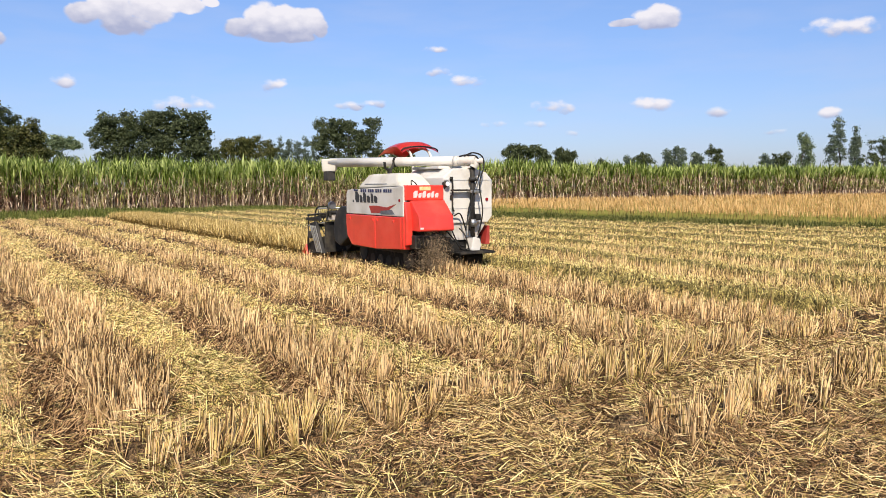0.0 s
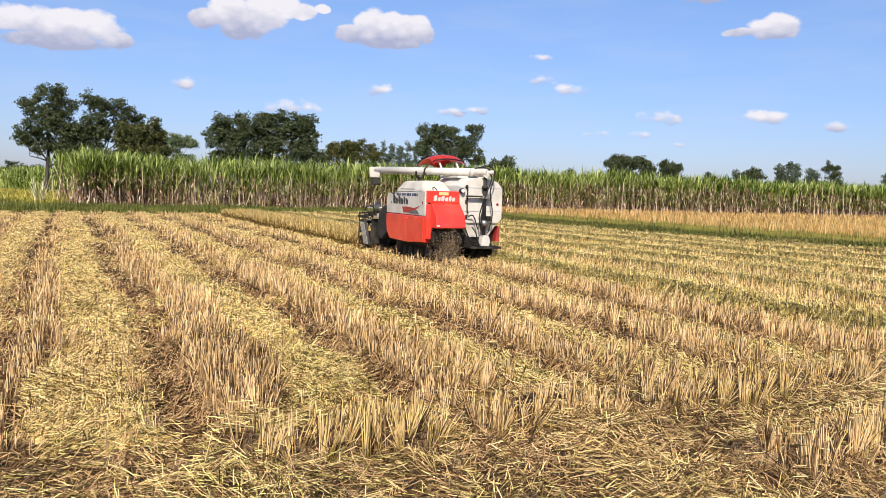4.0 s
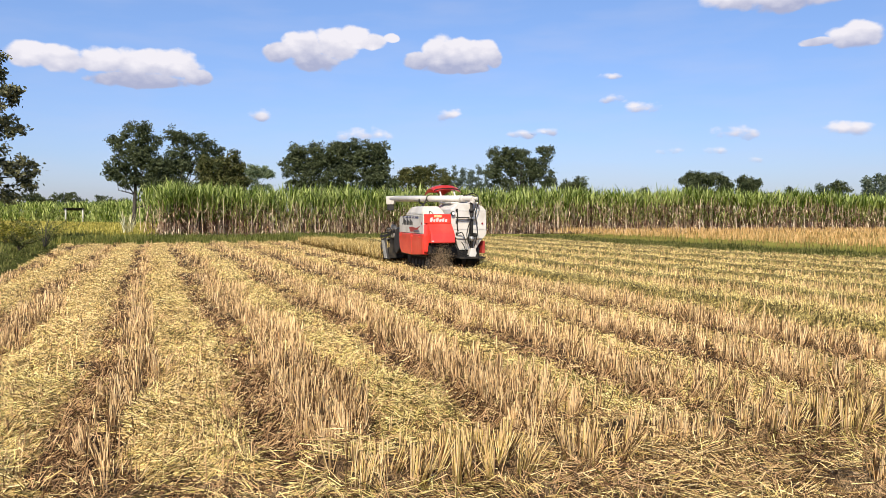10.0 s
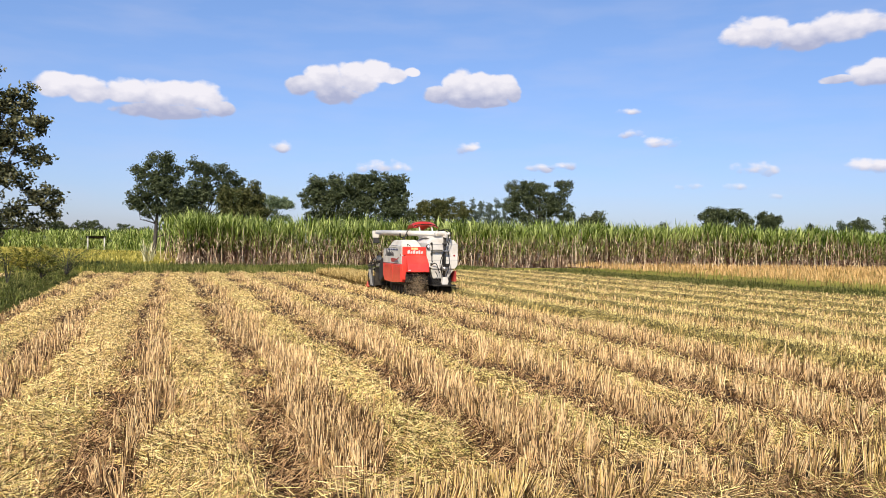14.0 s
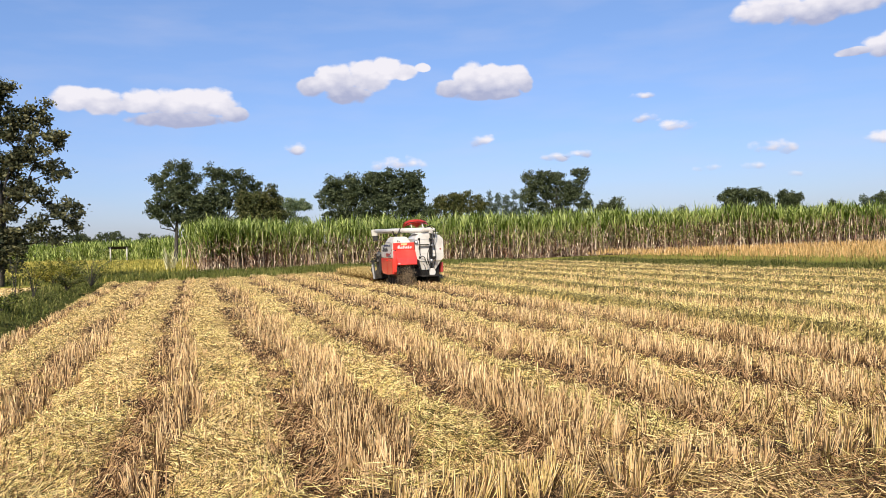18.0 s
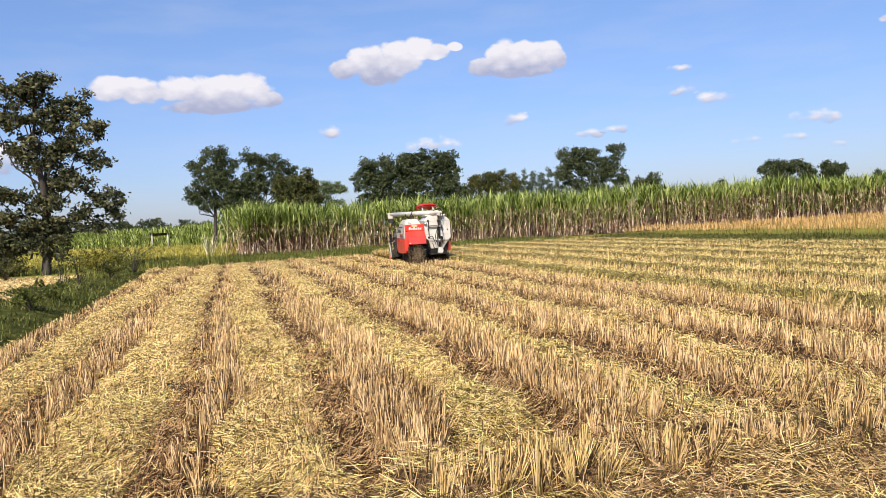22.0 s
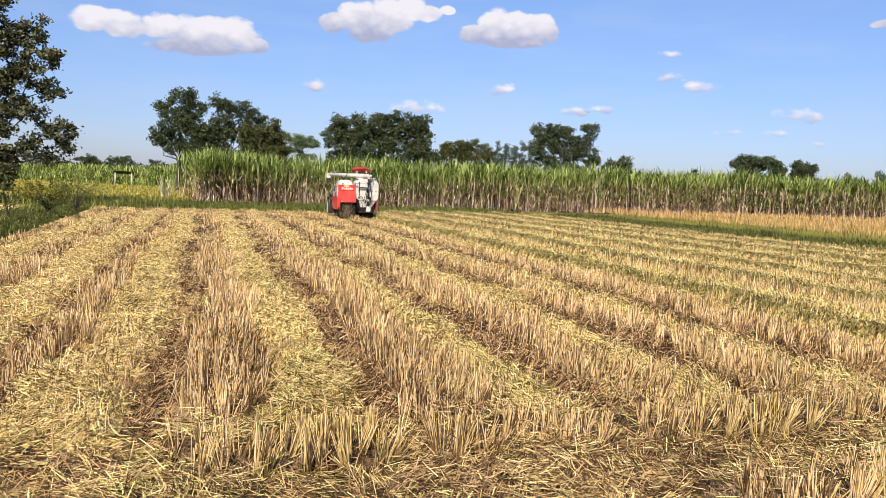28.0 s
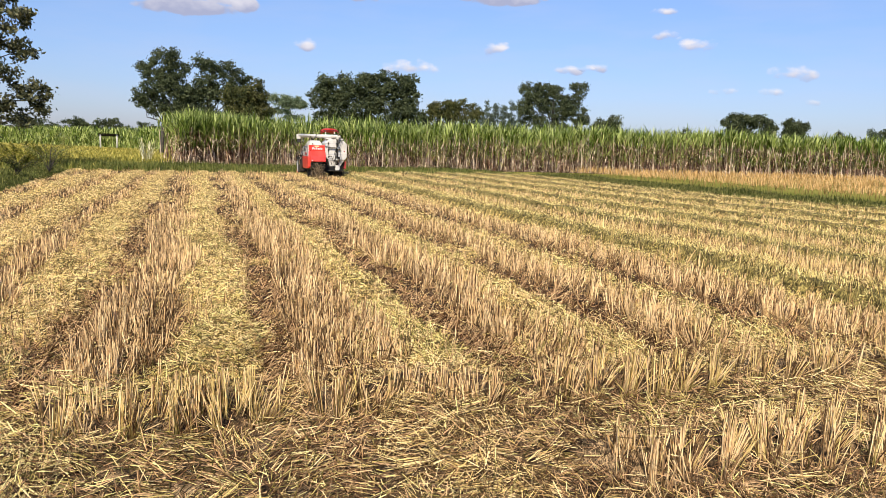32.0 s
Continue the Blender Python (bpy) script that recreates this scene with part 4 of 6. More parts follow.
# ---- trees ----
def tube(pts, radii, sides=7):
    pts = [np.array(p, float) for p in pts]
    v, q = [], []
    for i, p in enumerate(pts):
        d = pts[min(i + 1, len(pts) - 1)] - pts[max(i - 1, 0)]
        d = d / (np.linalg.norm(d) + 1e-9)
        a = np.cross(d, (0.3, 0.9, 0.1))
        a /= np.linalg.norm(a)
        b = np.cross(d, a)
        v += [p + (a * math.cos(2 * math.pi * j / sides) + b * math.sin(2 * math.pi * j / sides)) * radii[i] for j in range(sides)]
    for i in range(len(pts) - 1):
        q += [(i * sides + j, i * sides + (j + 1) % sides, (i + 1) * sides + (j + 1) % sides, (i + 1) * sides + j) for j in range(sides)]
    return np.array(v), np.array(q)


def tree(label, x, y, lobes, leaf, count, mt, trunk=0.25, fork=0.35, seed=1, hollow=0.5, fine=0.42, many=3.9, clump=30, loose=1.5):
    """lobes: (across, up, half width, half height, half depth) of leaf masses, seen from the eye; a limb runs to each."""
    r = np.random.default_rng(seed)
    ob = new("tree")
    ob.location = (x, y, 0)
    tagged(ob, label, "tree")
    d = math.hypot(x, y)
    right, away = np.array([y / d, -x / d, 0]), np.array([x / d, y / d, 0])
    rise = (0.0130 if d < 140 else 0.0145) * d if d > 60 else 0.0
    lobes = [(a, u + rise * (0.4 + 0.6 * min(1, u / 5)), hw * 1.05, hh * 1.05, hd) for a, u, hw, hh, hd in lobes]
    top = max(l[1] for l in lobes)
    wood = Heap()
    bend = [np.array([0.03 * top * r.normal(), 0.03 * top * r.normal(), top * k]) for k in (0.25, 0.45, 0.65, 0.85)]
    stem = [np.array([0, 0, -0.1])] + bend
    wood.add(tube(stem, [trunk * 1.25, trunk, trunk * 0.8, trunk * 0.5, trunk * 0.15], 9))
    pts, centres = [], []
    total = sum(l[2] * l[3] for l in lobes)
    leaf, count = leaf * fine * 1.08, int(count * many * 0.8)
    split = []
    for a, u, hw, hh, hd in lobes:
        split.append((a, u, hw * 0.72, hh * 0.72, hd * 0.72, True))
        for q in range(4):
            e, k = r.uniform(0, 2 * math.pi), r.uniform(0.36, 0.56)
            split.append((a + 0.72 * hw * math.cos(e), u + 0.72 * hh * math.sin(e), hw * k, hh * k, hd * 0.6, False))
    total = sum(l[2] * l[3] for l in split)
    for a, u, hw, hh, hd, limb in split:
        c = right * a + np.array([0, 0, u]) + away * r.normal(0, 0.25 * hd)
        if limb:
            z0 = min(max(0.2 * top, u * r.uniform(0.45, 0.75)), 0.8 * top)
            f0 = np.array([np.interp(z0, [q[2] for q in stem], [q[0] for q in stem]), np.interp(z0, [q[2] for q in stem], [q[1] for q in stem]), z0])
            mid = f0 * 0.45 + c * 0.55 + r.normal(0, 0.03 * top, 3) - np.array([0, 0, 0.12 * (u - z0)])
            t0 = trunk * (0.42 - 0.25 * z0 / top)
            wood.add(tube([f0, mid, c], [t0, t0 * 0.6, t0 * 0.2], 6))
        m = int(count * hw * hh / total)
        k = max(5, int(m / clump))
        dirs = r.normal(size=(k, 3))
        dirs /= np.linalg.norm(dirs, axis=1, keepdims=True)
        rad = r.uniform(hollow, 1.05, k) ** 0.8 * (1 + 0.08 * r.normal(size=k))
        off = dirs * rad[:, None]
        cl = c + right[None] * (off[:, :1] * hw) + away[None] * (off[:, 1:2] * hd)
        cl[:, 2] += off[:, 2] * hh
        if limb:
            for j in r.choice(k, min(k, 6), replace=False):
                wood.add(tube([mid * 0.3 + c * 0.7, (c + cl[j]) / 2 + r.normal(0, 0.08, 3), cl[j]], [trunk * 0.08, trunk * 0.05, trunk * 0.02], 4))
        idx = r.integers(0, k, m)
        spread = leaf * loose
        pts.append(cl[idx] + r.normal(0, 1, (m, 3)) * np.array([spread, spread, spread * 0.7]))
    p = np.concatenate(pts)
    p = p[p[:, 2] > 0.2]
    m = len(p)
    nrm = r.normal(size=(m, 3)) + np.array([0, 0, 0.7])
    nrm /= np.linalg.norm(nrm, axis=1, keepdims=True)
    a = np.cross(nrm, r.normal(size=(m, 3)))
    a /= np.linalg.norm(a, axis=1, keepdims=True)
    b = np.cross(nrm, a)
    s = (leaf * r.uniform(0.6, 1.25, m))[:, None]
    v = np.stack([p - a * s, p + b * s * 0.55, p + a * s, p - b * s * 0.55], 1).reshape(-1, 3)
    crown = new("crown", mesh_from("crown", v, np.arange(m * 4).reshape(m, 4), None, [mt]))
    crown.parent = ob
    tr = new("trunk", wood.mesh("trunk", [M["bark"]], True))
    tr.parent = ob
    return ob


def eye_place(bearing, d):
    """A place at a bearing (degrees to the right of +y) and distance from the start."""
    return d * math.sin(radians(bearing)), d * math.cos(radians(bearing))


# the tall tree beside the field
tree("tall spreading tree with dark glossy leaves and open limbs", -38.3, 38.0, [
    (-0.9, 11.0, 1.5, 0.90, 1.6), (0.6, 12.2, 0.7, 0.60, 0.8), (0.2, 11.4, 1.0, 0.70, 1.1), (2.0, 10.4, 1.2, 0.90, 1.3), (-2.3, 9.6, 1.2, 0.90, 1.3), (0.1, 9.4, 1.6, 1.00, 1.7), (2.7, 8.8, 1.2, 0.90, 1.3), (-0.9, 7.9, 1.5, 0.90, 1.6), (1.6, 7.6, 1.5, 0.90, 1.6),
    (3.2, 7.0, 0.9, 0.70, 1.0), (-4.4, 7.9, 1.3, 0.80, 1.3), (-3.2, 6.6, 1.3, 0.80, 1.3), (0.4, 6.2, 1.5, 0.90, 1.6), (-4.9, 5.6, 1.1, 0.60, 1.1), (2.2, 5.6, 1.0, 0.70, 1.1), (-2.4, 4.9, 1.3, 0.80, 1.3), (3.3, 4.7, 1.2, 0.60, 1.1), (4.2, 4.1, 0.7, 0.70, 0.7),
    (0.6, 4.4, 1.3, 0.80, 1.4), (-4.4, 3.6, 1.0, 0.60, 1.0), (1.9, 3.5, 1.0, 0.60, 1.1), (-1.4, 3.2, 1.3, 0.70, 1.3), (3.2, 3.0, 0.6, 0.50, 0.6), (-3.0, 2.4, 1.0, 0.60, 1.0), (0.6, 2.4, 1.2, 0.60, 1.2), (-0.6, 1.5, 1.6, 0.50, 1.2), (-0.3, 2.9, 1.5, 0.8, 1.2), (0.9, 1.7, 1.2, 0.7, 1.0), (-1.6, 1.8, 1.2, 0.7, 1.0)],
    0.24, 15500, M["leaf_big"], 0.23, 0.45, 11, 0.2, 0.50, 2.5, 62, 1.55)
tree("tall dark tree with several leaning stems behind the cane", -56.5, 82.7, [
    (0.6, 10.4, 1.4, 1.2, 1.6), (-0.8, 8.9, 1.6, 1.2, 1.8), (1.8, 8.9, 1.4, 1.2, 1.8), (-0.8, 6.8, 1.8, 1.2, 1.6), (1.6, 6.8, 1.5, 1.4, 1.8), (3.2, 5.6, 1.2, 1.5, 1.6), (3.2, 3.8, 1.5, 1.5, 1.6), (-1.8, 5.0, 1.1, 0.7, 1.0), (2.6, 5.0, 1.4, 1.6, 1.4), (1.2, 4.4, 1.2, 1.0, 1.2), (3.4, 2.2, 1.6, 1.5, 1.2), (-1.4, 5.9, 1.3, 1.0, 1.2), (-0.6, 4.6, 1.3, 1.0, 1.2)],
    0.30, 10000, M["leaf_dark"], 0.22, 0.35, 12)
tree("broad dark green tree behind the cane", -52.2, 85.5, [
    (-0.7, 9.9, 1.2, 0.8, 1.5), (0.9, 9.4, 1.3, 0.9, 1.6), (2.6, 8.8, 1.5, 1.2, 1.6), (4.0, 7.6, 1.2, 1.3, 1.5), (-0.4, 7.5, 1.5, 1.5, 1.8), (1.8, 6.6, 2.0, 1.8, 1.8), (-1.4, 5.2, 1.8, 1.8, 1.4), (4.0, 5.4, 1.9, 2.0, 1.6), (-2.0, 3.4, 1.8, 1.6, 1.4), (1.4, 3.6, 3.0, 1.6, 1.6), (5.0, 6.6, 1.0, 1.0, 1.0)],
    0.30, 10500, M["leaf_dark"], 0.28, 0.35, 13)
tree("rounded olive-green tree at the edge of the cane", -40.4, 74.9, [(-0.9, 5.3, 1.4, 1.6, 1.3), (0.9, 5.8, 1.2, 1.3, 1.2), (0.2, 4.0, 1.9, 1.6, 1.5), (1.6, 4.4, 0.9, 1.1, 0.9)], 0.26, 5000, M["leaf_olive"], 0.2, 0.35, 14)
tree("pale flat-topped tree far behind the cane", -65.7, 135.0, [(-1.4, 8.0, 2.4, 0.7, 2.0), (1.6, 7.2, 2.4, 0.6, 2.0), (-0.2, 6.6, 3.2, 0.5, 1.8), (-1.8, 5.6, 2.0, 0.5, 1.6), (0.5, 4.6, 1.6, 0.6, 1.4)], 0.4, 2600, M["leaf_pale"], 0.22, 0.5, 15)
tree("wide domed dark green tree behind the cane", -36.2, 98.7, [
    (-6.2, 6.9, 1.9, 1.5, 2.0), (-4.3, 8.2, 2.1, 1.6, 2.2), (-1.6, 8.6, 2.4, 1.6, 2.6), (1.2, 8.8, 2.3, 1.5, 2.6), (3.8, 8.7, 2.4, 1.6, 2.4), (5.6, 7.0, 1.9, 2.0, 2.2), (-4.6, 5.0, 2.6, 2.0, 2.2), (-1.0, 5.6, 3.0, 2.4, 2.6), (2.6, 5.6, 3.0, 2.4, 2.6), (6.2, 4.6, 1.5, 1.8, 1.8), (0.5, 3.1, 5.0, 1.8, 2.2)],
    0.36, 17000, M["leaf_dark"], 0.4, 0.3, 16)
tree("low brownish-green bushy tree behind the cane", -26.6, 106.8, [(-1.4, 6.2, 1.6, 1.2, 1.5), (0.6, 6.4, 1.6, 1.0, 1.5), (2.4, 5.6, 1.6, 1.0, 1.4), (-2.6, 4.6, 1.5, 1.8, 1.3), (0.8, 4.2, 3.0, 1.8, 1.6)], 0.3, 5200, M["leaf_olive"], 0.22, 0.3, 17)
for b, hh, sd in ((-12.3, 7.2, 1), (-11.7, 8.2, 5), (-11.1, 8.0, 2), (-10.5, 7.4, 6), (-9.9, 8.3, 3), (-9.3, 7.0, 4)):
    ex, ey = eye_place(b, 132)
    tree("slender pointed grey-green tree far behind the cane", ex, ey, [(0, hh * 0.9, 0.45, 0.9, 0.5), (0, hh * 0.68, 0.8, 1.2, 0.8), (0.1, hh * 0.45, 1.0, 1.4, 1.0)], 0.26, 1300, M["leaf_far_haze"], 0.14, 0.3, 180 + sd)
tree("dark tree with a loose ragged crown behind the cane", -13.4, 111.3, [
    (-3.2, 8.6, 1.5, 1.1, 1.5), (-1.2, 9.0, 1.6, 1.2, 1.6), (0.9, 8.5, 1.4, 1.2, 1.5), (3.6, 9.4, 1.2, 0.7, 1.0), (3.0, 7.6, 1.4, 1.4, 1.3), (-2.4, 6.2, 2.2, 2.0, 1.8), (0.6, 6.0, 2.2, 1.8, 1.8), (3.8, 5.0, 1.1, 1.5, 1.1), (-0.5, 4.0, 3.6, 1.6, 1.8)],
    0.32, 8500, M["leaf_dark"], 0.3, 0.35, 19)
tree("small dark round tree behind the cane", -6.1, 119.9, [(-0.8, 4.6, 1.6, 0.9, 1.3), (1.0, 5.2, 1.2, 0.8, 1.2), (0, 4.2, 2.3, 1.3, 1.4), (0, 3.4, 1.9, 1.4, 1.4)], 0.32, 2800, M["leaf_dark"], 0.2, 0.4, 20)
tree("tiny distant round tree", 6.9, 199.9, [(0, 4.4, 1.5, 1.2, 1.3), (0, 2.8, 1.3, 1.6, 1.3)], 0.4, 700, M["leaf_dark"], 0.2, 0.4, 21)
tree("distant dark tree with a flat ragged crown", 17.8, 164.0, [(-3.2, 6.4, 1.6, 1.3, 1.6), (-0.6, 6.6, 2.0, 1.3, 1.8), (2.0, 7.2, 1.6, 1.0, 1.5), (3.0, 5.2, 1.7, 1.6, 1.5), (-1.2, 4.0, 3.6, 1.8, 2.0), (-2.8, 5.4, 1.7, 1.3, 1.6), (-0.2, 5.4, 2.1, 1.5, 1.8), (4.0, 4.6, 1.3, 1.2, 1.2)], 0.4, 7000, M["leaf_dark"], 0.3, 0.4, 22)
tree("distant rounded dark green tree", 31.0, 197.6, [(-0.6, 6.6, 1.8, 1.5, 1.7), (1.2, 6.4, 1.6, 1.5, 1.6), (-0.8, 5.2, 1.9, 1.9, 1.8), (1.2, 5.0, 1.9, 1.9, 1.8), (0, 3.8, 2.6, 2.2, 2.0)], 0.45, 5200, M["leaf_dark"], 0.3, 0.35, 23)
tree("distant thin flat-topped tree", 39.4, 216.4, [(-0.8, 4.2, 1.5, 0.6, 1.3), (1.2, 3.6, 1.4, 0.6, 1.2)], 0.4, 700, M["leaf_far_haze"], 0.16, 0.6, 24)
FAR_TREES = [(11.8, 5.9, 1.9, "leaf_dark"), (13.6, 6.6, 2.8, "leaf_far_haze"), (14.6, 7.4, 2.8, "leaf_dark"), (16.2, 8.3, 1.7, "leaf_far_haze"), (17.0, 8.9, 1.9, "leaf_far_haze"), (18.1, 7.3, 1.8, "leaf_far_haze"), (19.3, 9.1, 2.5, "leaf_dark"), (22.8, 6.6, 2.4, "leaf_far_haze"), (23.6, 7.2, 2.6, "leaf_dark"), (25.0, 11.9, 2.3, "leaf_pale"), (27.0, 16.1, 2.9, "leaf_far_haze"), (28.0, 12.7, 1.6, "leaf_far_haze"), (29.6, 10.5, 4.6, "leaf_dark"), (31.5, 10.0, 4.0, "leaf_dark"), (34.0, 9.0, 5.0, "leaf_dark")]
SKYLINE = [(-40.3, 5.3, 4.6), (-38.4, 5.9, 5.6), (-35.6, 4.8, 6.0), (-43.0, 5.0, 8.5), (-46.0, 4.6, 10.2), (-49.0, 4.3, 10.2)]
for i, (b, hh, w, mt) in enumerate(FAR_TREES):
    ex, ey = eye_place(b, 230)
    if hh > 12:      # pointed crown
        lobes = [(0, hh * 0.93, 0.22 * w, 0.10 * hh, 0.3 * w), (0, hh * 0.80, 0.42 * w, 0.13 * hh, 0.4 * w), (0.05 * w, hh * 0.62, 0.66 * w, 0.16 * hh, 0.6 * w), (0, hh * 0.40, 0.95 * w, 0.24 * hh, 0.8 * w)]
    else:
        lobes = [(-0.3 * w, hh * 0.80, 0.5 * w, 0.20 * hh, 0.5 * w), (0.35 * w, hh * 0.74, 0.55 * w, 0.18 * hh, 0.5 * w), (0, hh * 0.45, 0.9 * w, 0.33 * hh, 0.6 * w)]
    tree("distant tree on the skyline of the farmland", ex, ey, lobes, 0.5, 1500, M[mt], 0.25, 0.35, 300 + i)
for i, (b, hh, w) in enumerate(SKYLINE):
    ex, ey = eye_place(b, 300)
    tree("distant tree on the skyline of the farmland", ex, ey, [(-0.35 * w, hh * 0.62, 0.6 * w, 0.34 * hh, 0.5 * w), (0.4 * w, hh * 0.52, 0.6 * w, 0.32 * hh, 0.5 * w), (0, hh * 0.3, 1.1 * w, 0.34 * hh, 0.6 * w)], 0.55, 2400, M["leaf_dark"], 0.25, 0.35, 312 + i)


# ---- bank at the side of the field ----
M["bank_turf"] = material("bank_turf", [(0.028, 0.028, 0.012), (0.055, 0.062, 0.017), (0.11, 0.11, 0.035)], 0.95, scale=3.0, detail=8, bump=0.9, bump_scale=30, spec=0.0)
BANK = [(-2.5, -5.0), (-9.2, 5.0), (-14.3, 13.6), (-18.6, 20.2), (-23.9, 27.6), (-30.6, 38.0)]


def bank():
    """A low ridge of earth, rounded, along the side of the field."""
    p = np.array(BANK, float)
    prof = [(-0.2, -0.03), (0.25, 0.10), (0.7, 0.24), (1.3, 0.30), (1.9, 0.24), (2.5, 0.09), (3.0, -0.03)]
    v, q = [], []
    steps = []
    for i in range(len(p) - 1):
        k = 10
        for j in range(k + (i == len(p) - 2)):
            steps.append(p[i] + (p[i + 1] - p[i]) * j / k)
    steps = np.array(steps)
    for i, c in enumerate(steps):
        d = steps[min(i + 1, len(steps) - 1)] - steps[max(i - 1, 0)]
        d /= np.linalg.norm(d)
        nrm = np.array([-d[1], d[0]])
        for o, z in prof:
            v.append((*(c + nrm * o), z * (1 + 0.25 * math.sin(i * 1.7)) if z > 0 else z))
    w = len(prof)
    for i in range(len(steps) - 1):
        q += [(i * w + j, i * w + j + 1, (i + 1) * w + j + 1, (i + 1) * w + j) for j in range(w - 1)]
    tagged(new("field_bank", mesh_from("field_bank", v, q, None, [M["bank_turf"]], smooth=True)), "low earth bank beside the field, overgrown with weeds", "bank", kind="structure")
    n = 24000
    e, nrm = along_edge(BANK, n)
    o = rng.uniform(0.0, 3.1, n)
    xy = e + nrm * o[:, None]
    z = np.interp(o, [0, 0.7, 1.3, 1.9, 3.0], [0.0, 0.20, 0.27, 0.20, 0.0])
    x, y = xy[:, 0], xy[:, 1]
    patch = smooth_noise(x, y, 0.45, 61)
    h = (0.13 + 0.14 * np.clip(patch, 0, 1.5)) * rng.uniform(0.5, 1.4, n) + (rng.uniform(size=n) < 0.03) * 0.3
    pick = np.where(rng.uniform(size=n) < np.clip(0.35 + 0.35 * patch, 0.05, 0.9), 0, 1)
    me = tuft_mesh("bank_weeds", x, y, h, np.full(n, 0.014), [M["grass"], M["weed"]], pick, z, 0.75, 2, 1.0)
    tagged(new("bank_weeds", me), "green weeds and grass growing over the bank", "weeds", kind="stuff")


bank()
px, py = scatter([(-16.5, 14.2), (-30.5, 36.0), (-46.0, 33.0), (-50.0, 20.0), (-34.0, 10.0)], 13000)
pl, pa = rng.uniform(0.05, 0.22, len(px)), rng.uniform(0, 2 * math.pi, len(px))
pb = np.stack([px, py, rng.uniform(0, 0.05, len(px))], 1)
pt = pb + np.stack([np.cos(pa) * pl, np.sin(pa) * pl, rng.uniform(-0.02, 0.10, len(px))], 1)
tagged(new("plot_straw", mesh_from("plot_straw", *stalks(pb, pt, 0.012, 2), None, [M["straw"]])), "short dry straw left on the harvested plot", "straw", kind="stuff")
PLOT = [(-16.5, 13.0), (-33.0, 37.0), (-46.0, 34.0), (-60.0, 20.0), (-40.0, 5.0)]
tagged(flat("pale_plot", PLOT, -0.008, M["plot"]), "bare pale harvested plot beyond the bank", "field", kind="structure")
MEADOW = [(-31.0, 39.2), (-33.3, 50.0), (-37, 56), (-60, 60), (-110, 60), (-90, 30), (-45, 35), (-34, 38.5)]
mx, my = scatter(MEADOW, 26000)
keep = rng.uniform(size=len(mx)) < np.clip(52 / np.hypot(mx, my), 0, 1) ** 2
mx, my = mx[keep], my[keep]
tagged(new("meadow_grass", tuft_mesh("meadow_grass", mx, my, 0.45 * rng.uniform(0.5, 1.3, len(mx)), np.full(len(mx), 0.028), [M["grass"], M["paddy"]], (rng.uniform(size=len(mx)) < 0.22 + 0.3 * smooth_noise(mx, my, 0.2, 71)).astype(int))), "rough green and yellow grass beside the paddy", "grass", kind="stuff")


def shrub(label, x, y, tall, wide, mt, twigs=26, leaves=60, leaf=0.05, seed=1, z0=0.0):
    """Thin twigs fanning out from the ground, with small leaves along them."""
    r = np.random.default_rng(seed)
    ob = tagged(new("shrub"), label, "shrub")
    ob.location = (x, y, z0)
    wood, pts = Heap(), []
    for i in range(twigs):
        a, k = r.uniform(0, 2 * math.pi), r.uniform(0.3, 1.0)
        end = np.array([math.cos(a) * wide * k, math.sin(a) * wide * k, tall * (1.15 - 0.6 * k) * r.uniform(0.7, 1.1)])
        mid = end * np.array([0.35, 0.35, 0.65])
        wood.add(tube([(0, 0, -0.05), mid, end], [0.014, 0.009, 0.004], 4))
        t = r.uniform(0.3, 1.0, leaves)[:, None]
        c = (2 * t * (1 - t)) * mid + t * t * end
        pts.append(c + r.normal(0, 0.06 * tall / 2, (leaves, 3)))
    p = np.concatenate(pts)
    m = len(p)
    nrm = r.normal(size=(m, 3)) + np.array([0, 0, 0.8])
    nrm /= np.linalg.norm(nrm, axis=1, keepdims=True)
    a = np.cross(nrm, r.normal(size=(m, 3)))
    a /= np.linalg.norm(a, axis=1, keepdims=True)
    b = np.cross(nrm, a)
    s = (leaf * r.uniform(0.6, 1.3, m))[:, None]
    v = np.stack([p - a * s, p + b * s * 0.45, p + a * s, p - b * s * 0.45], 1).reshape(-1, 3)
    st = new("stem", wood.mesh("stem", [M["bark"]], True))
    st.parent = ob
    lf = new("foliage", mesh_from("foliage", v, np.arange(m * 4).reshape(m, 4), None, [mt]))
    lf.parent = ob


M["weed_light"] = material("light_weeds", [(0.09, 0.11, 0.02), (0.18, 0.20, 0.045), (0.30, 0.29, 0.09)], 0.6, scale=0.5, random_by="island", spread=0.35, translucent=0.3)
shrub("feathery green shrub on the end of the bank", -27.9, 33.4, 2.0, 2.2, M["weed_light"], 22, 46, 0.05, 5, 0.2)
shrub("low yellow-green bush beside the tall tree", -33.0, 36.8, 1.7, 2.0, M["leaf_yellow"], 36, 90, 0.07, 6)
shrub("low yellow-green bush beside the tall tree", -36.0, 41.0, 1.5, 2.2, M["leaf_yellow"], 36, 80, 0.07, 7)
shrub("dark green bush under the tall tree", -41.5, 37.0, 1.8, 2.4, M["leaf_olive"], 40, 90, 0.08, 8)
shrub("dark green bush under the tall tree", -36.8, 33.6, 1.3, 1.8, M["leaf_olive"], 30, 80, 0.07, 9)
shrub("thin young sapling on the bank", -20.0, 20.4, 1.9, 0.5, M["weed"], 6, 26, 0.05, 10, 0.3)
shrub("thin young sapling on the bank", -22.3, 23.6, 1.5, 0.6, M["weed"], 7, 26, 0.05, 12, 0.3)
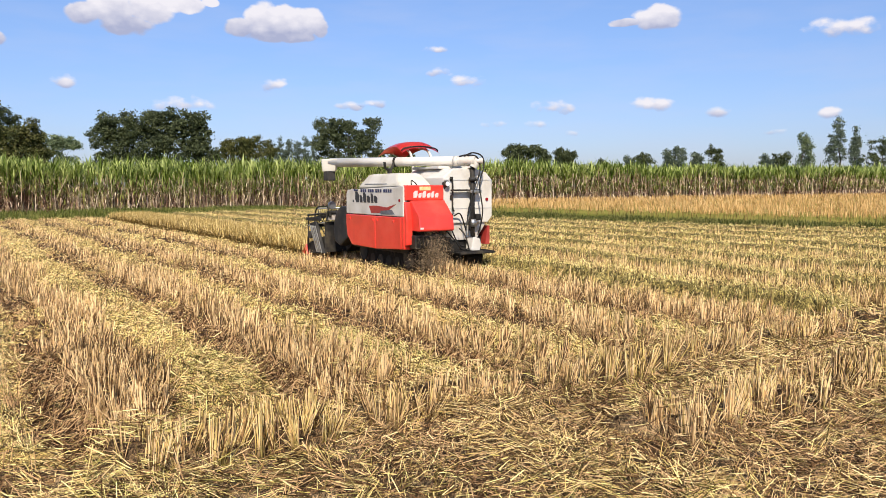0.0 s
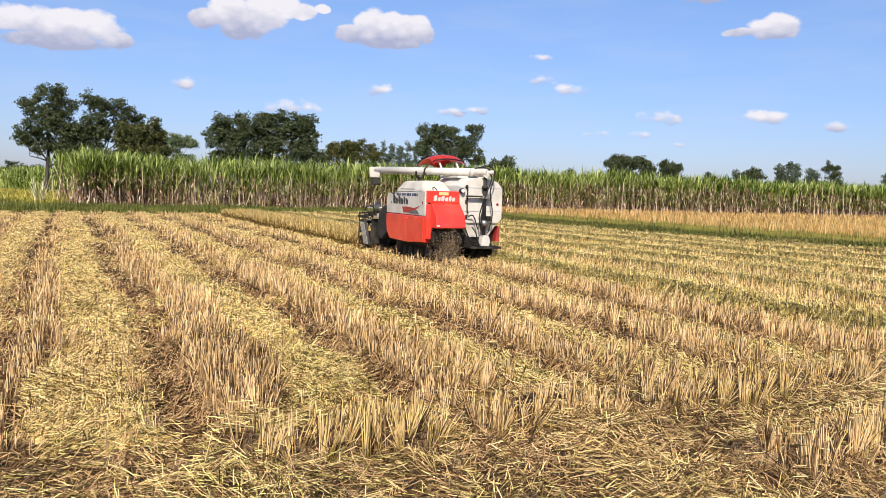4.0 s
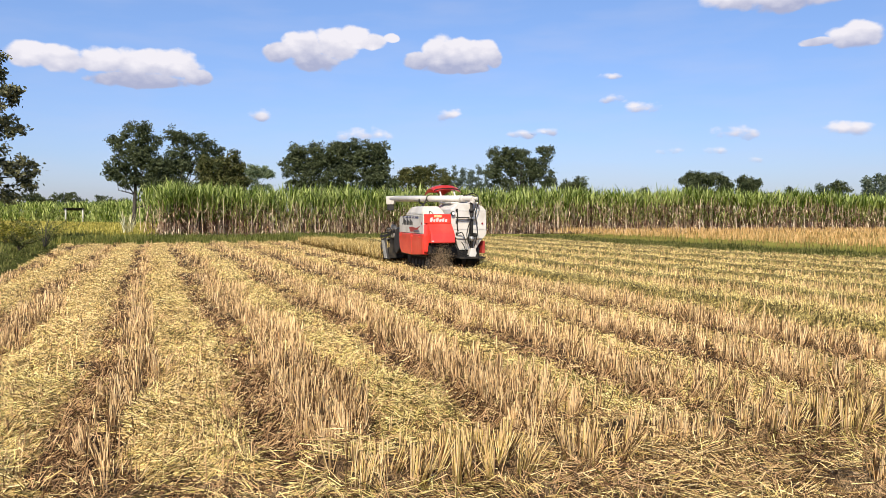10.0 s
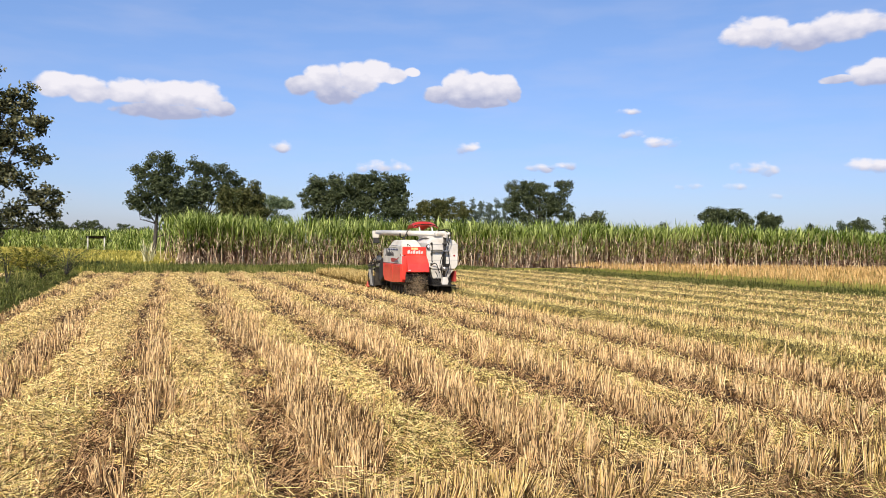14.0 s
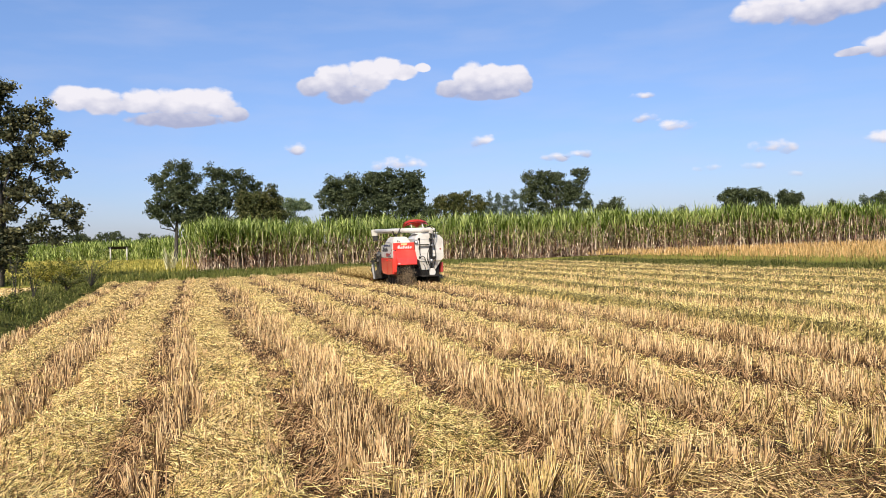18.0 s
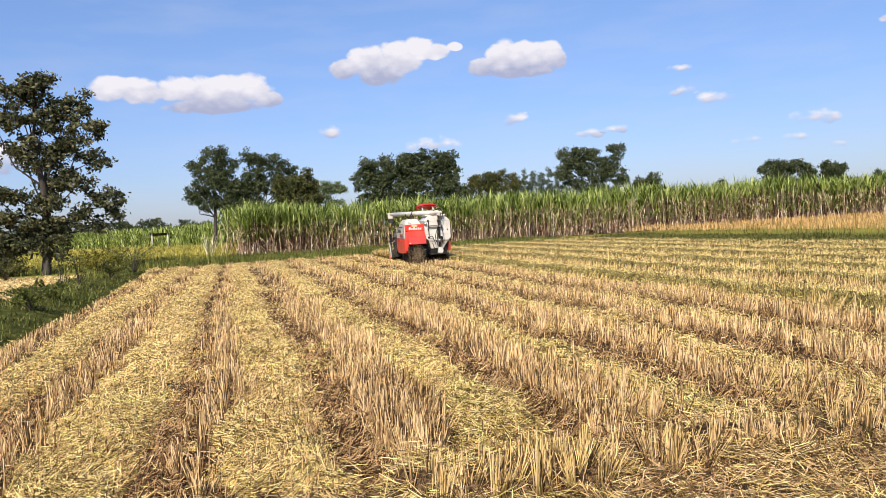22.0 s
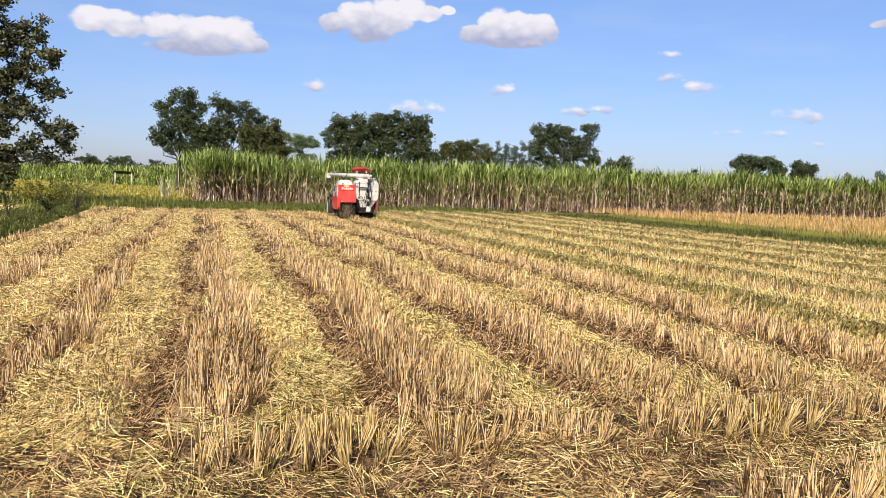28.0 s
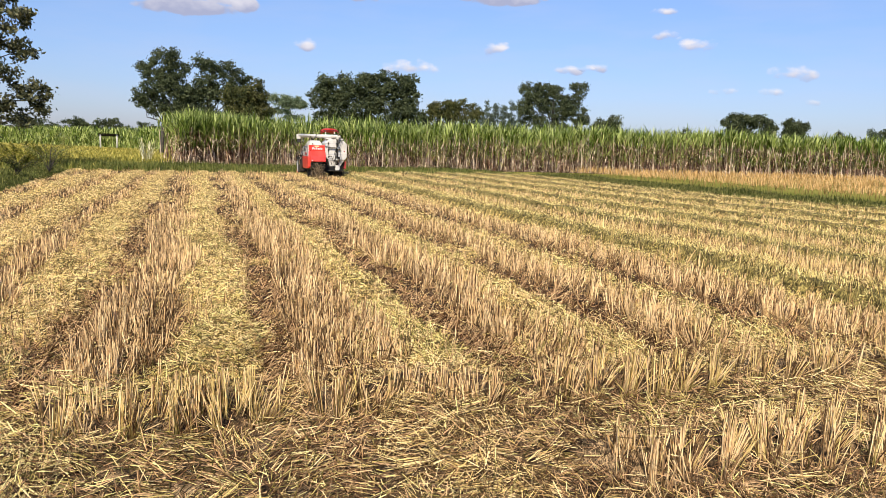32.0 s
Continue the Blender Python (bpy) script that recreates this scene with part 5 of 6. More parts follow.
shrub("low leafy weeds on the bank", -25.0, 28.4, 0.9, 0.9, M["weed"], 20, 50, 0.05, 13, 0.3)
shrub("low leafy weeds on the bank", -16.6, 15.8, 0.7, 0.9, M["grass"], 20, 60, 0.05, 14, 0.3)
shrub("low leafy weeds on the bank", -18.4, 18.2, 0.6, 0.9, M["grass"], 20, 60, 0.05, 15, 0.3)


def pale_tuft():
    """A lone clump of pale, half-dry cane beside the field corner."""
    n = 46
    heap = Heap()
    base = np.stack([-38.2 + rng.normal(0, 0.16, n), 55.2 + rng.normal(0, 0.15, n), np.zeros(n)], 1)
    heap.add(stalks(base[:9], base[:9] + np.stack([rng.normal(0, 0.22, 9), rng.normal(0, 0.2, 9), rng.uniform(1.3, 2.1, 9)], 1), np.full(9, 0.032), 4), 0)
    heap.add(blades(base, rng.uniform(0, 6.28, n), rng.uniform(1.2, 2.3, n), np.full(n, 0.042), rng.uniform(1.25, 1.55, n), rng.uniform(0.2, 1.6, n), 4), (0))
    tagged(new("cane_clump", heap.mesh("cane_clump", [M["cane_pale"]])), "lone clump of pale half-dry cane", "cane")


pale_tuft()


# ---- mesh makers for built things ----
def box(x0, x1, y0, y1, z0, z1, bevel=0.0, seg=2):
    bm = bmesh.new()
    bmesh.ops.create_cube(bm, size=1)
    for v in bm.verts:
        v.co = Vector(((x0 + x1) / 2 + v.co.x * (x1 - x0), (y0 + y1) / 2 + v.co.y * (y1 - y0), (z0 + z1) / 2 + v.co.z * (z1 - z0)))
    if bevel:
        bmesh.ops.bevel(bm, geom=list(bm.edges), offset=bevel, segments=seg, affect="EDGES", profile=0.6)
    return bm


def prism(profile, lo, hi, axis="x", bevel=0.0, seg=2):
    """A profile drawn out along an axis. Axis x: the profile is (y, z); y: (x, z); z: (x, y)."""
    bm = bmesh.new()

    def at(p, k):
        return {"x": (k, p[0], p[1]), "y": (p[0], k, p[1]), "z": (p[0], p[1], k)}[axis]
    a, b = [bm.verts.new(at(p, lo)) for p in profile], [bm.verts.new(at(p, hi)) for p in profile]
    bm.faces.new(a)
    bm.faces.new(list(reversed(b)))
    for i in range(len(a)):
        j = (i + 1) % len(a)
        bm.faces.new((a[i], b[i], b[j], a[j]))
    bmesh.ops.recalc_face_normals(bm, faces=bm.faces)
    if bevel:
        bmesh.ops.bevel(bm, geom=list(bm.edges), offset=bevel, segments=seg, affect="EDGES", profile=0.6)
    return bm


def loft(bottom, top, bevel=0.0, seg=3):
    """A block between two four-cornered rings."""
    bm = bmesh.new()
    a, b = [bm.verts.new(p) for p in bottom], [bm.verts.new(p) for p in top]
    bm.faces.new(a)
    bm.faces.new(list(reversed(b)))
    for i in range(4):
        j = (i + 1) % 4
        bm.faces.new((a[i], b[i], b[j], a[j]))
    bmesh.ops.recalc_face_normals(bm, faces=bm.faces)
    if bevel:
        bmesh.ops.bevel(bm, geom=list(bm.edges), offset=bevel, segments=seg, affect="EDGES", profile=0.6)
    return bm


def rod(p0, p1, r, sides=12, r1=None, bevel=0.0):
    bm = bmesh.new()
    p0, p1 = Vector(p0), Vector(p1)
    d = p1 - p0
    m = Matrix.Translation((p0 + p1) / 2) @ d.to_track_quat("Z", "Y").to_matrix().to_4x4()
    bmesh.ops.create_cone(bm, cap_ends=True, segments=sides, radius1=r, radius2=r if r1 is None else r1, depth=d.length, matrix=m)
    if bevel:
        bmesh.ops.bevel(bm, geom=[e for e in bm.edges if len(e.link_faces) == 2 and e.calc_face_angle(0) > 0.9], offset=bevel, segments=2, affect="EDGES")
    for f in bm.faces:
        f.smooth = len(f.verts) == 4
    return bm


def hose(points, r, sides=6):
    """A smooth bent tube through the points."""
    p = [Vector(q) for q in points]
    fine = []
    for i in range(len(p) - 1):
        a, b, c, d = p[max(i - 1, 0)], p[i], p[i + 1], p[min(i + 2, len(p) - 1)]
        for k in range(5):
            t = k / 5
            fine.append(0.5 * ((2 * b) + (c - a) * t + (2 * a - 5 * b + 4 * c - d) * t * t + (3 * b - a - 3 * c + d) * t ** 3))
    fine.append(p[-1])
    v, q = tube([tuple(f) for f in fine], [r] * len(fine), sides)
    bm = bmesh.new()
    vs = [bm.verts.new(c) for c in v]
    for f in q:
        bm.faces.new([vs[i] for i in f]).smooth = True
    return bm


# ---- open field shed ----
def shed():
    ob = tagged(new("shed"), "small open field shed with a dark tin roof on posts", "shed")
    ob.matrix_world = pose(-82.3, 105.5, 0, 0, 0, 38)
    for sx in (-1.2, 1.2):
        for sy in (-0.9, 0.9):
            part("post", rod((sx, sy, -0.1), (sx, sy, 2.48 if sy < 0 else 2.25), 0.11, 8, bevel=0.01), M["post_wood"], ob)
    bm = bmesh.new()
    for i in range(25):
        x = -1.5 + 3.0 * i / 24
        z = 0.03 * (i % 2)
        bm.verts.new((x, -1.3, 2.56 + z)), bm.verts.new((x, 1.3, 2.26 + z))
    bm.verts.ensure_lookup_table()
    for i in range(24):
        bm.faces.new((bm.verts[2 * i], bm.verts[2 * i + 2], bm.verts[2 * i + 3], bm.verts[2 * i + 1]))
    bmesh.ops.solidify(bm, geom=list(bm.faces), thickness=0.03)
    part("roof", bm, M["tin"], ob)
    for y in (-0.9, 0.9):
        part("beam", rod((-1.45, y, 2.48 if y < 0 else 2.24), (1.45, y, 2.48 if y < 0 else 2.24), 0.07, 6), M["bark"], ob)


shed()


# ---- combine harvester ----
def harvester():
    h = tagged(new("combine_harvester"), "red and white tracked rice combine harvester, dusty, driving over stubble", "combine harvester")
    W, R, K, G, Y = M["paint_white"], M["paint_red"], M["black_steel"], M["grey_plastic"], M["rubber"]
    L = -1.14
    # body behind the panels
    part("chassis", box(-0.95, 0.95, 0.15, 2.9, 0.42, 0.75, 0.03), K, h)
    part("threshing_unit", box(-1.06, -0.2, 0.06, 2.8, 0.62, 1.76, 0.02), K, h, "dark steel threshing housing")
    # left side: white upper panel, two red doors
    side = part("side_panel", prism([(0.03, 1.155), (2.86, 1.155), (2.86, 1.62), (2.78, 1.72), (0.03, 1.80)], L, L + 0.07, "x", 0.018), W, h, "white side panel with lettering and a red decal")
    part("body_door", prism([(1.32, 0.40), (2.55, 0.42), (2.80, 0.62), (2.86, 0.9), (2.86, 1.14), (1.32, 1.14)], L - 0.012, L + 0.07, "x", 0.02), R, h, "red lower side door")
    part("body_door", prism([(0.10, 0.46), (1.30, 0.40), (1.30, 1.14), (0.10, 1.14)], L - 0.012, L + 0.07, "x", 0.02), R, h, "red lower side door")
    for y in (1.2, 1.42, 0.42, 2.62):
        part("latch", box(L - 0.035, L - 0.01, y - 0.03, y + 0.03, 1.02, 1.07, 0.006), R, h)
    # writing that cannot be kept: dark bars for the number, shapes for the maker's mark and the decal
    y = 2.05
    for i, wd in enumerate((0.10, 0.09, 0.10, 0.0, 0.10, 0.09, 0.09, 0.0, 0.09, 0.10, 0.10, 0.0, 0.09, 0.1, 0.09, 0.08)):
        if wd:
            part("lettering_bar", box(L - 0.006, L + 0.01, y - wd * 0.8, y, 1.665, 1.735), M["navy"], side)
        y -= (wd or 0.05) + 0.012
    y = 2.34
    for wd, tall in ((0.20, 0.25), (0.15, 0.17), (0.17, 0.23), (0.16, 0.16), (0.13, 0.21), (0.16, 0.16)):
        part("maker_mark", prism([(y - wd, 1.43), (y - 0.25 * wd, 1.43), (y, 1.43 + 0.3 * tall), (y, 1.43 + tall), (y - 0.55 * wd, 1.43 + tall), (y - wd, 1.43 + 0.7 * tall)], L - 0.006, L + 0.01, "x"), M["black_paint"], side)
        y -= wd + 0.035
    part("small_print", box(L - 0.006, L + 0.01, 2.20, 2.42, 1.69, 1.73), M["navy"], side)
    part("decal", prism([(0.42, 1.22), (1.5, 1.20), (1.62, 1.36), (1.25, 1.37), (0.75, 1.34), (0.3, 1.42), (0.62, 1.30)], L - 0.006, L + 0.01, "x"), M["decal_red"], side, "red and grey picture decal")
    part("decal_stripe", prism([(0.38, 1.20), (1.02, 1.19), (1.05, 1.26), (0.5, 1.29)], L - 0.010, L + 0.01, "x"), M["decal_grey"], side)
    part("reflector", rod((L - 0.01, 0.16, 1.5), (L + 0.02, 0.16, 1.5), 0.035, 14), M["reflector"], side)
    part("side_lamp", rod((L - 0.01, 2.45, 1.46), (L + 0.02, 2.45, 1.46), 0.03, 12), M["black_paint"], side)
    # rear: corner post, upper panel with its mark, sloping straw hood
    part("rear_corner", box(L + 0.002, -0.93, -0.012, 0.14, 0.46, 1.15, 0.03), R, h)
    part("rear_corner_upper", box(L + 0.002, L + 0.10, 0.0, 0.14, 1.155, 1.80, 0.02), W, h)
    rear = part("rear_panel", box(L + 0.03, -0.17, -0.05, 0.06, 1.50, 1.82, 0.02), R, h, "red rear panel with a white maker's mark")
    x = -0.92
    for wd, tall in ((0.10, 0.15), (0.075, 0.10), (0.09, 0.14), (0.085, 0.10), (0.07, 0.13), (0.085, 0.10)):
        part("maker_mark", prism([(x, 1.555), (x + 0.75 * wd, 1.555), (x + wd, 1.555 + 0.35 * tall), (x + wd, 1.555 + tall), (x + 0.45 * wd, 1.555 + tall), (x, 1.555 + 0.7 * tall)], -0.056, -0.04, "y"), M["sticker_white"], rear)
        x += wd + 0.022
    part("sticker", box(-0.77, -0.5, -0.056, -0.04, 1.71, 1.79), M["sticker_yellow"], rear, "worn yellow sticker")
    part("straw_hood", prism([(0.05, 1.505), (-0.05, 1.50), (-0.40, 1.17), (-0.45, 0.88), (-0.42, 0.85), (0.10, 0.86)], L + 0.15, -0.15, "x", 0.025), R, h, "sloping red straw hood")
    part("hood_side", prism([(0.10, 1.48), (-0.03, 1.47), (-0.10, 1.10), (-0.10, 0.56), (0.10, 0.5)], L + 0.02, L + 0.17, "x", 0.02), R, h)
    part("hood_catch", box(-0.98, -0.90, -0.455, -0.43, 0.90, 0.94, 0.006), M["sticker_white"], h)
    part("chopper", box(-1.0, -0.25, -0.25, 0.1, 0.55, 0.84, 0.02), K, h, "black straw chopper under the hood")
    for i in range(9):
        x = -0.95 + i * 0.083
        part("chopper_fin", box(x, x + 0.012, -0.36, -0.05, 0.60, 0.80), K, h)
    # white cowl over the engine side
    part("cowl", loft([(-1.09, 0.22, 1.78), (-0.22, 0.22, 1.78), (-0.22, 2.45, 1.74), (-1.09, 2.45, 1.74)], [(-0.93, 0.62, 2.09), (-0.36, 0.62, 2.09), (-0.36, 2.05, 2.08), (-0.93, 2.05, 2.08)], 0.11, 5), M["paint_cream"], h, "cream-white curved top cowl")
    part("cowl_lettering", box(-1.055, -1.04, 0.9, 2.0, 1.845, 1.86), M["decal_grey"], h)
    part("rope_hook", hose([(-0.85, 0.16, 1.83), (-0.88, 0.10, 1.92), (-0.80, 0.06, 1.86), (-0.78, 0.04, 1.80)], 0.012), K, h)
    # grain tank
    tank = part("grain_tank", prism([(-0.14, 1.12), (0.10, 0.98), (1.02, 0.98), (1.14, 1.12), (1.14, 1.93), (0.98, 2.10), (0.62, 2.20), (0.10, 2.18), (-0.14, 1.98)], 0.0, 1.75, "y", 0.025), W, h, "white steel grain tank")
    part("hopper", loft([(0.16, 0.10, 0.60), (0.78, 0.10, 0.60), (0.78, 1.2, 0.60), (0.16, 1.2, 0.60)], [(0.02, 0.03, 1.08), (1.08, 0.03, 1.08), (1.08, 1.7, 1.08), (0.02, 1.7, 1.08)], 0.02), W, h, "tapering white hopper")
    part("tank_seam", box(-0.135, 1.135, -0.008, 0.01, 1.30, 1.312), M["seam"], tank)
    part("tank_seam", box(0.06, 0.072, -0.008, 0.01, 1.14, 1.95), M["seam"], tank)
    part("tank_seam", box(-0.135, 1.135, -0.008, 0.01, 1.925, 1.94), M["seam"], tank)
    part("tank_rim", box(-0.02, 1.0, 0.4, 1.6, 2.18, 2.24, 0.02), W, tank)
    part("reflector", rod((0.99, -0.02, 1.50), (0.99, 0.01, 1.50), 0.035, 14), M["reflector"], tank)
    for z in (1.15, 1.55, 1.95):
        part("hinge", box(0.02, 0.09, -0.03, 0.01, z - 0.05, z + 0.05, 0.008), K, tank)
    part("tank_pipe", hose([(0.0, -0.03, 1.95), (0.06, -0.05, 1.9), (0.06, -0.05, 1.35), (0.1, -0.05, 1.25)], 0.018), K, tank)
    # unloading auger: upright, bend, long tube and spout
    part("auger_upright", rod((0.56, -0.08, 0.55), (0.56, -0.08, 2.36), 0.05, 18), K, h, "upright dark auger tube")
    part("auger_gearbox", prism([(0.44, 0.46), (0.66, 0.42), (0.72, 0.56), (0.68, 0.72), (0.50, 0.76)], -0.2, 0.04, "y", 0.03), W, h, "dusty white gear housing")
    part("auger_collar", rod((0.56, -0.09, 0.98), (0.56, -0.09, 1.14), 0.085, 16), M["steel"], h)
    part("auger_collar", rod((0.56, -0.09, 1.98), (0.56, -0.09, 2.06), 0.09, 16), G, h)
    part("auger_bracket", box(0.0, 0.72, -0.14, -0.05, 1.76, 1.80, 0.01), K, h)
    part("auger_bracket", box(0.46, 0.74, -0.18, 0.0, 1.72, 1.79, 0.012), M["steel"], h)
    part("swing_motor", box(0.60, 0.72, -0.18, -0.06, 1.12, 1.26, 0.02), K, h)
    part("support_strut", hose([(0.50, -0.15, 1.7), (0.46, -0.18, 1.4), (0.42, -0.18, 1.05), (0.44, -0.15, 0.9)], 0.022), K, h)
    part("auger_elbow", hose([(0.56, -0.10, 2.28), (0.60, -0.12, 2.38), (0.52, -0.06, 2.42), (0.36, 0.16, 2.42)], 0.095, 14), W, h)
    part("auger_end_cap", rod((0.52, -0.09, 2.42), (0.72, -0.26, 2.42), 0.06, 14), W, h)
    p0, p1 = Vector((0.60, -0.16, 2.42)), Vector((-1.28, 3.45, 2.46))
    part("auger_tube", rod(p0, p1, 0.108, 20), W, h, "long white unloading auger tube")
    for t, w in ((0.52, 0.028), (0.12, 0.05), (0.05, 0.04)):
        c = p0.lerp(p1, t)
        d = (p1 - p0).normalized()
        part("auger_band", rod(c - d * w, c + d * w, 0.120, 20), K if t > 0.3 else W, h)
    d = (p1 - p0).normalized()
    part("auger_spout", loft([tuple(p1 + Vector(o)) for o in ((0.02, -0.20, -0.22), (0.12, -0.10, -0.22), (-0.06, 0.20, -0.22), (-0.18, 0.10, -0.22))], [tuple(p1 + Vector(o)) for o in ((0.04, -0.26, 0.09), (0.17, -0.14, 0.09), (-0.06, 0.24, 0.09), (-0.20, 0.12, 0.09))], 0.03), M["paint_cream"], h, "downturned white spout")
    part("rubber_flap", box(p1.x - 0.14, p1.x + 0.08, p1.y - 0.12, p1.y + 0.14, p1.z - 0.44, p1.z - 0.21, 0.02), G, h, "grey rubber flap under the spout")
    part("auger_rest", box(-0.70, -0.62, 1.45, 1.55, 1.70, 2.28, 0.01), K, h)
    part("auger_cradle", hose([(-0.82, 1.45, 2.42), (-0.78, 1.48, 2.28), (-0.62, 1.53, 2.26), (-0.52, 1.58, 2.40)], 0.03), K, h)
    for pts in ([(0.5, -0.18, 0.75), (0.34, -0.22, 1.2), (0.50, -0.20, 1.75), (0.66, -0.22, 2.2), (0.60, -0.2, 2.50), (0.44, 0.0, 2.55), (0.34, 0.12, 2.52)],
                [(0.62, -0.2, 0.8), (0.72, -0.24, 1.3), (0.64, -0.24, 1.9), (0.74, -0.26, 2.3), (0.70, -0.24, 2.52), (0.56, -0.1, 2.60), (0.42, 0.04, 2.53)],
                [(0.08, -0.06, 1.22), (0.18, -0.12, 1.28), (0.26, -0.12, 1.18), (0.36, -0.12, 0.9)], [(-0.05, -0.05, 1.1), (0.0, -0.16, 0.85), (0.12, -0.18, 0.62), (0.3, -0.12, 0.55)],
                [(-0.1, -0.05, 0.9), (0.02, -0.2, 0.7), (0.2, -0.2, 0.5), (0.45, -0.12, 0.5)]):
        part("hydraulic_hose", hose(pts, 0.016), K, h)
    # work lamp
    lamp = part("work_lamp", rod((-0.10, 0.03, 1.92), (-0.10, -0.10, 1.92), 0.065, 18, 0.072, 0.01), K, h, "round work lamp with a clear lens")
    part("lens", rod((-0.10, -0.10, 1.92), (-0.10, -0.112, 1.92), 0.052, 18), M["lamp_glass"], lamp)
    part("lamp_bracket", hose([(-0.10, 0.0, 1.85), (-0.12, 0.02, 1.78), (-0.12, 0.04, 1.70)], 0.014), K, h)
    # right rear: step, guard, ladder rails
    part("rear_step", box(0.02, 0.94, -0.42, 0.04, 0.40, 0.44, 0.01), K, h)
    for i in range(6):
        part("step_bar", box(0.05, 0.92, -0.40 + 0.075 * i, -0.385 + 0.075 * i, 0.44, 0.46), K, h)
    part("guard_plate", prism([(1.0, 0.56), (1.12, 0.56), (1.12, 0.98), (1.07, 0.98)], 0.06, 0.5, "y", 0.01), M["decal_red"], h, "dark red side guard plate")
    part("guard_plate", box(0.86, 1.13, 0.56, 1.6, 0.52, 0.92, 0.02), K, h)
    part("rail", hose([(0.30, -0.36, 0.44), (0.22, -0.30, 0.80), (0.20, -0.1, 0.95)], 0.016), K, h)
    # canopy on its posts
    bm = bmesh.new()
    nx, ny = 10, 12
    grid = {}
    for i in range(nx + 1):
        for j in range(ny + 1):
            u, v = i / nx * 2 - 1, j / ny * 2 - 1
            e = abs(u) ** 2.6
            z = 2.95 - 0.13 * e - 0.25 * max(0, v + 0.35) ** 1.5 / 1.57 - 0.16 * max(0, -v - 0.72) / 0.28
            grid[i, j] = bm.verts.new((0.42 + u * (0.52 - 0.16 * max(0, v)), 2.78 + v * 0.84, z))
    for i in range(nx):
        for j in range(ny):
            bm.faces.new((grid[i, j], grid[i + 1, j], grid[i + 1, j + 1], grid[i, j + 1])).smooth = True
    bmesh.ops.solidify(bm, geom=list(bm.faces), thickness=0.035)
    part("canopy", bm, R, h, "curved red sun canopy")
    part("canopy_rim", hose([(-0.09, 1.99, 2.72), (0.02, 1.97, 2.79), (0.42, 1.96, 2.83), (0.82, 1.97, 2.79), (0.93, 1.99, 2.72)], 0.016), K, h)
    for x in (0.14, 0.68):
        part("canopy_post", hose([(x, 1.85, 1.9), (x, 1.86, 2.45), (x, 2.05, 2.72), (x, 2.5, 2.83)], 0.03, 8), W, h)
    # driver's place
    part("platform", box(-0.15, 1.1, 1.8, 3.2, 0.78, 0.86, 0.02), K, h)
    part("seat", box(0.10, 0.56, 2.05, 2.5, 1.30, 1.42, 0.04), Y, h)
    part("backrest", box(0.10, 0.56, 1.95, 2.06, 1.40, 1.85, 0.04), M["decal_red"], h, "dark red seat back")
    part("console", box(0.0, 1.0, 2.95, 3.2, 0.86, 1.62, 0.06), G, h)
    part("side_console", box(-0.12, 0.05, 1.9, 3.0, 0.86, 1.45, 0.04), G, h)
    part("lever", rod((0.3, 2.95, 1.6), (0.28, 2.82, 1.86), 0.016, 8), K, h)
    # tracks with lugs and rollers
    for sx in (-0.66, 0.66):
        outer = [(0.34, 0.60), (0.05, 0.44), (-0.04, 0.30), (0.08, 0.08), (0.30, 0.02), (2.30, 0.02), (2.55, 0.10), (2.72, 0.34), (2.62, 0.54), (2.40, 0.62)]
        tr = part("crawler_track", prism(outer, sx - 0.22, sx + 0.22, "x", 0.02), Y, h, "muddy black rubber crawler track")
        for i in range(17):
            y = 0.34 + i * 0.12
            part("track_lug", box(sx - 0.225, sx + 0.225, y, y + 0.05, -0.012, 0.03, 0.008, 1), Y, tr)
        for y, z, r in ((0.26, 0.32, 0.2), (0.75, 0.2, 0.12), (1.15, 0.2, 0.12), (1.55, 0.2, 0.12), (1.95, 0.2, 0.12), (2.42, 0.34, 0.2)):
            part("roller", rod((sx - 0.24, y, z), (sx + 0.24, y, z), r, 16), K, tr)
    # belt cover in front of the side panel and feeder house
    part("belt_cover", prism([(2.88, 0.62), (3.30, 0.40), (3.62, 0.52), (3.66, 0.92), (3.50, 1.26), (3.20, 1.40), (2.88, 1.38)], L + 0.0, L + 0.30, "x", 0.05), G, h, "dark grey moulded belt cover")
    part("feeder_house", prism([(2.7, 0.75), (3.7, 0.22), (3.75, 0.62), (2.8, 1.25)], -0.78, -0.05, "x", 0.02), K, h)

    def ahead(*a):
        part(*a).location.y = 0.45

    # header: floor, side plates, divider, back wall and reel
    ahead("header_floor", prism([(3.62, 0.22), (4.75, 0.10), (4.78, 0.13), (3.64, 0.28)], -1.18, 1.08, "x"), K, h)
    ahead("header_back", box(-1.18, 1.08, 3.58, 3.66, 0.2, 0.98, 0.01), K, h)
    for x0 in (-1.22, 1.08):
        ahead("header_side", prism([(3.55, 0.16), (4.80, 0.10), (4.86, 0.30), (4.40, 0.46), (3.95, 0.56), (3.58, 0.62)], x0, x0 + 0.05, "x", 0.01), K, h)
        ahead("crop_divider", prism([(4.70, 0.08), (5.10, 0.06), (5.14, 0.12), (4.80, 0.34)], x0 - 0.03, x0 + 0.08, "x", 0.015), R, h, "red pointed crop divider")
        ahead("frame_post", rod((x0, 4.72, 0.22), (x0, 4.66, 1.12), 0.022, 8), K, h)
        ahead("frame_post", rod((x0, 4.28, 0.45), (x0, 4.22, 1.12), 0.018, 8), K, h)
        ahead("frame_rail", rod((x0, 4.70, 1.12), (x0, 3.46, 1.20), 0.024, 8), K, h)
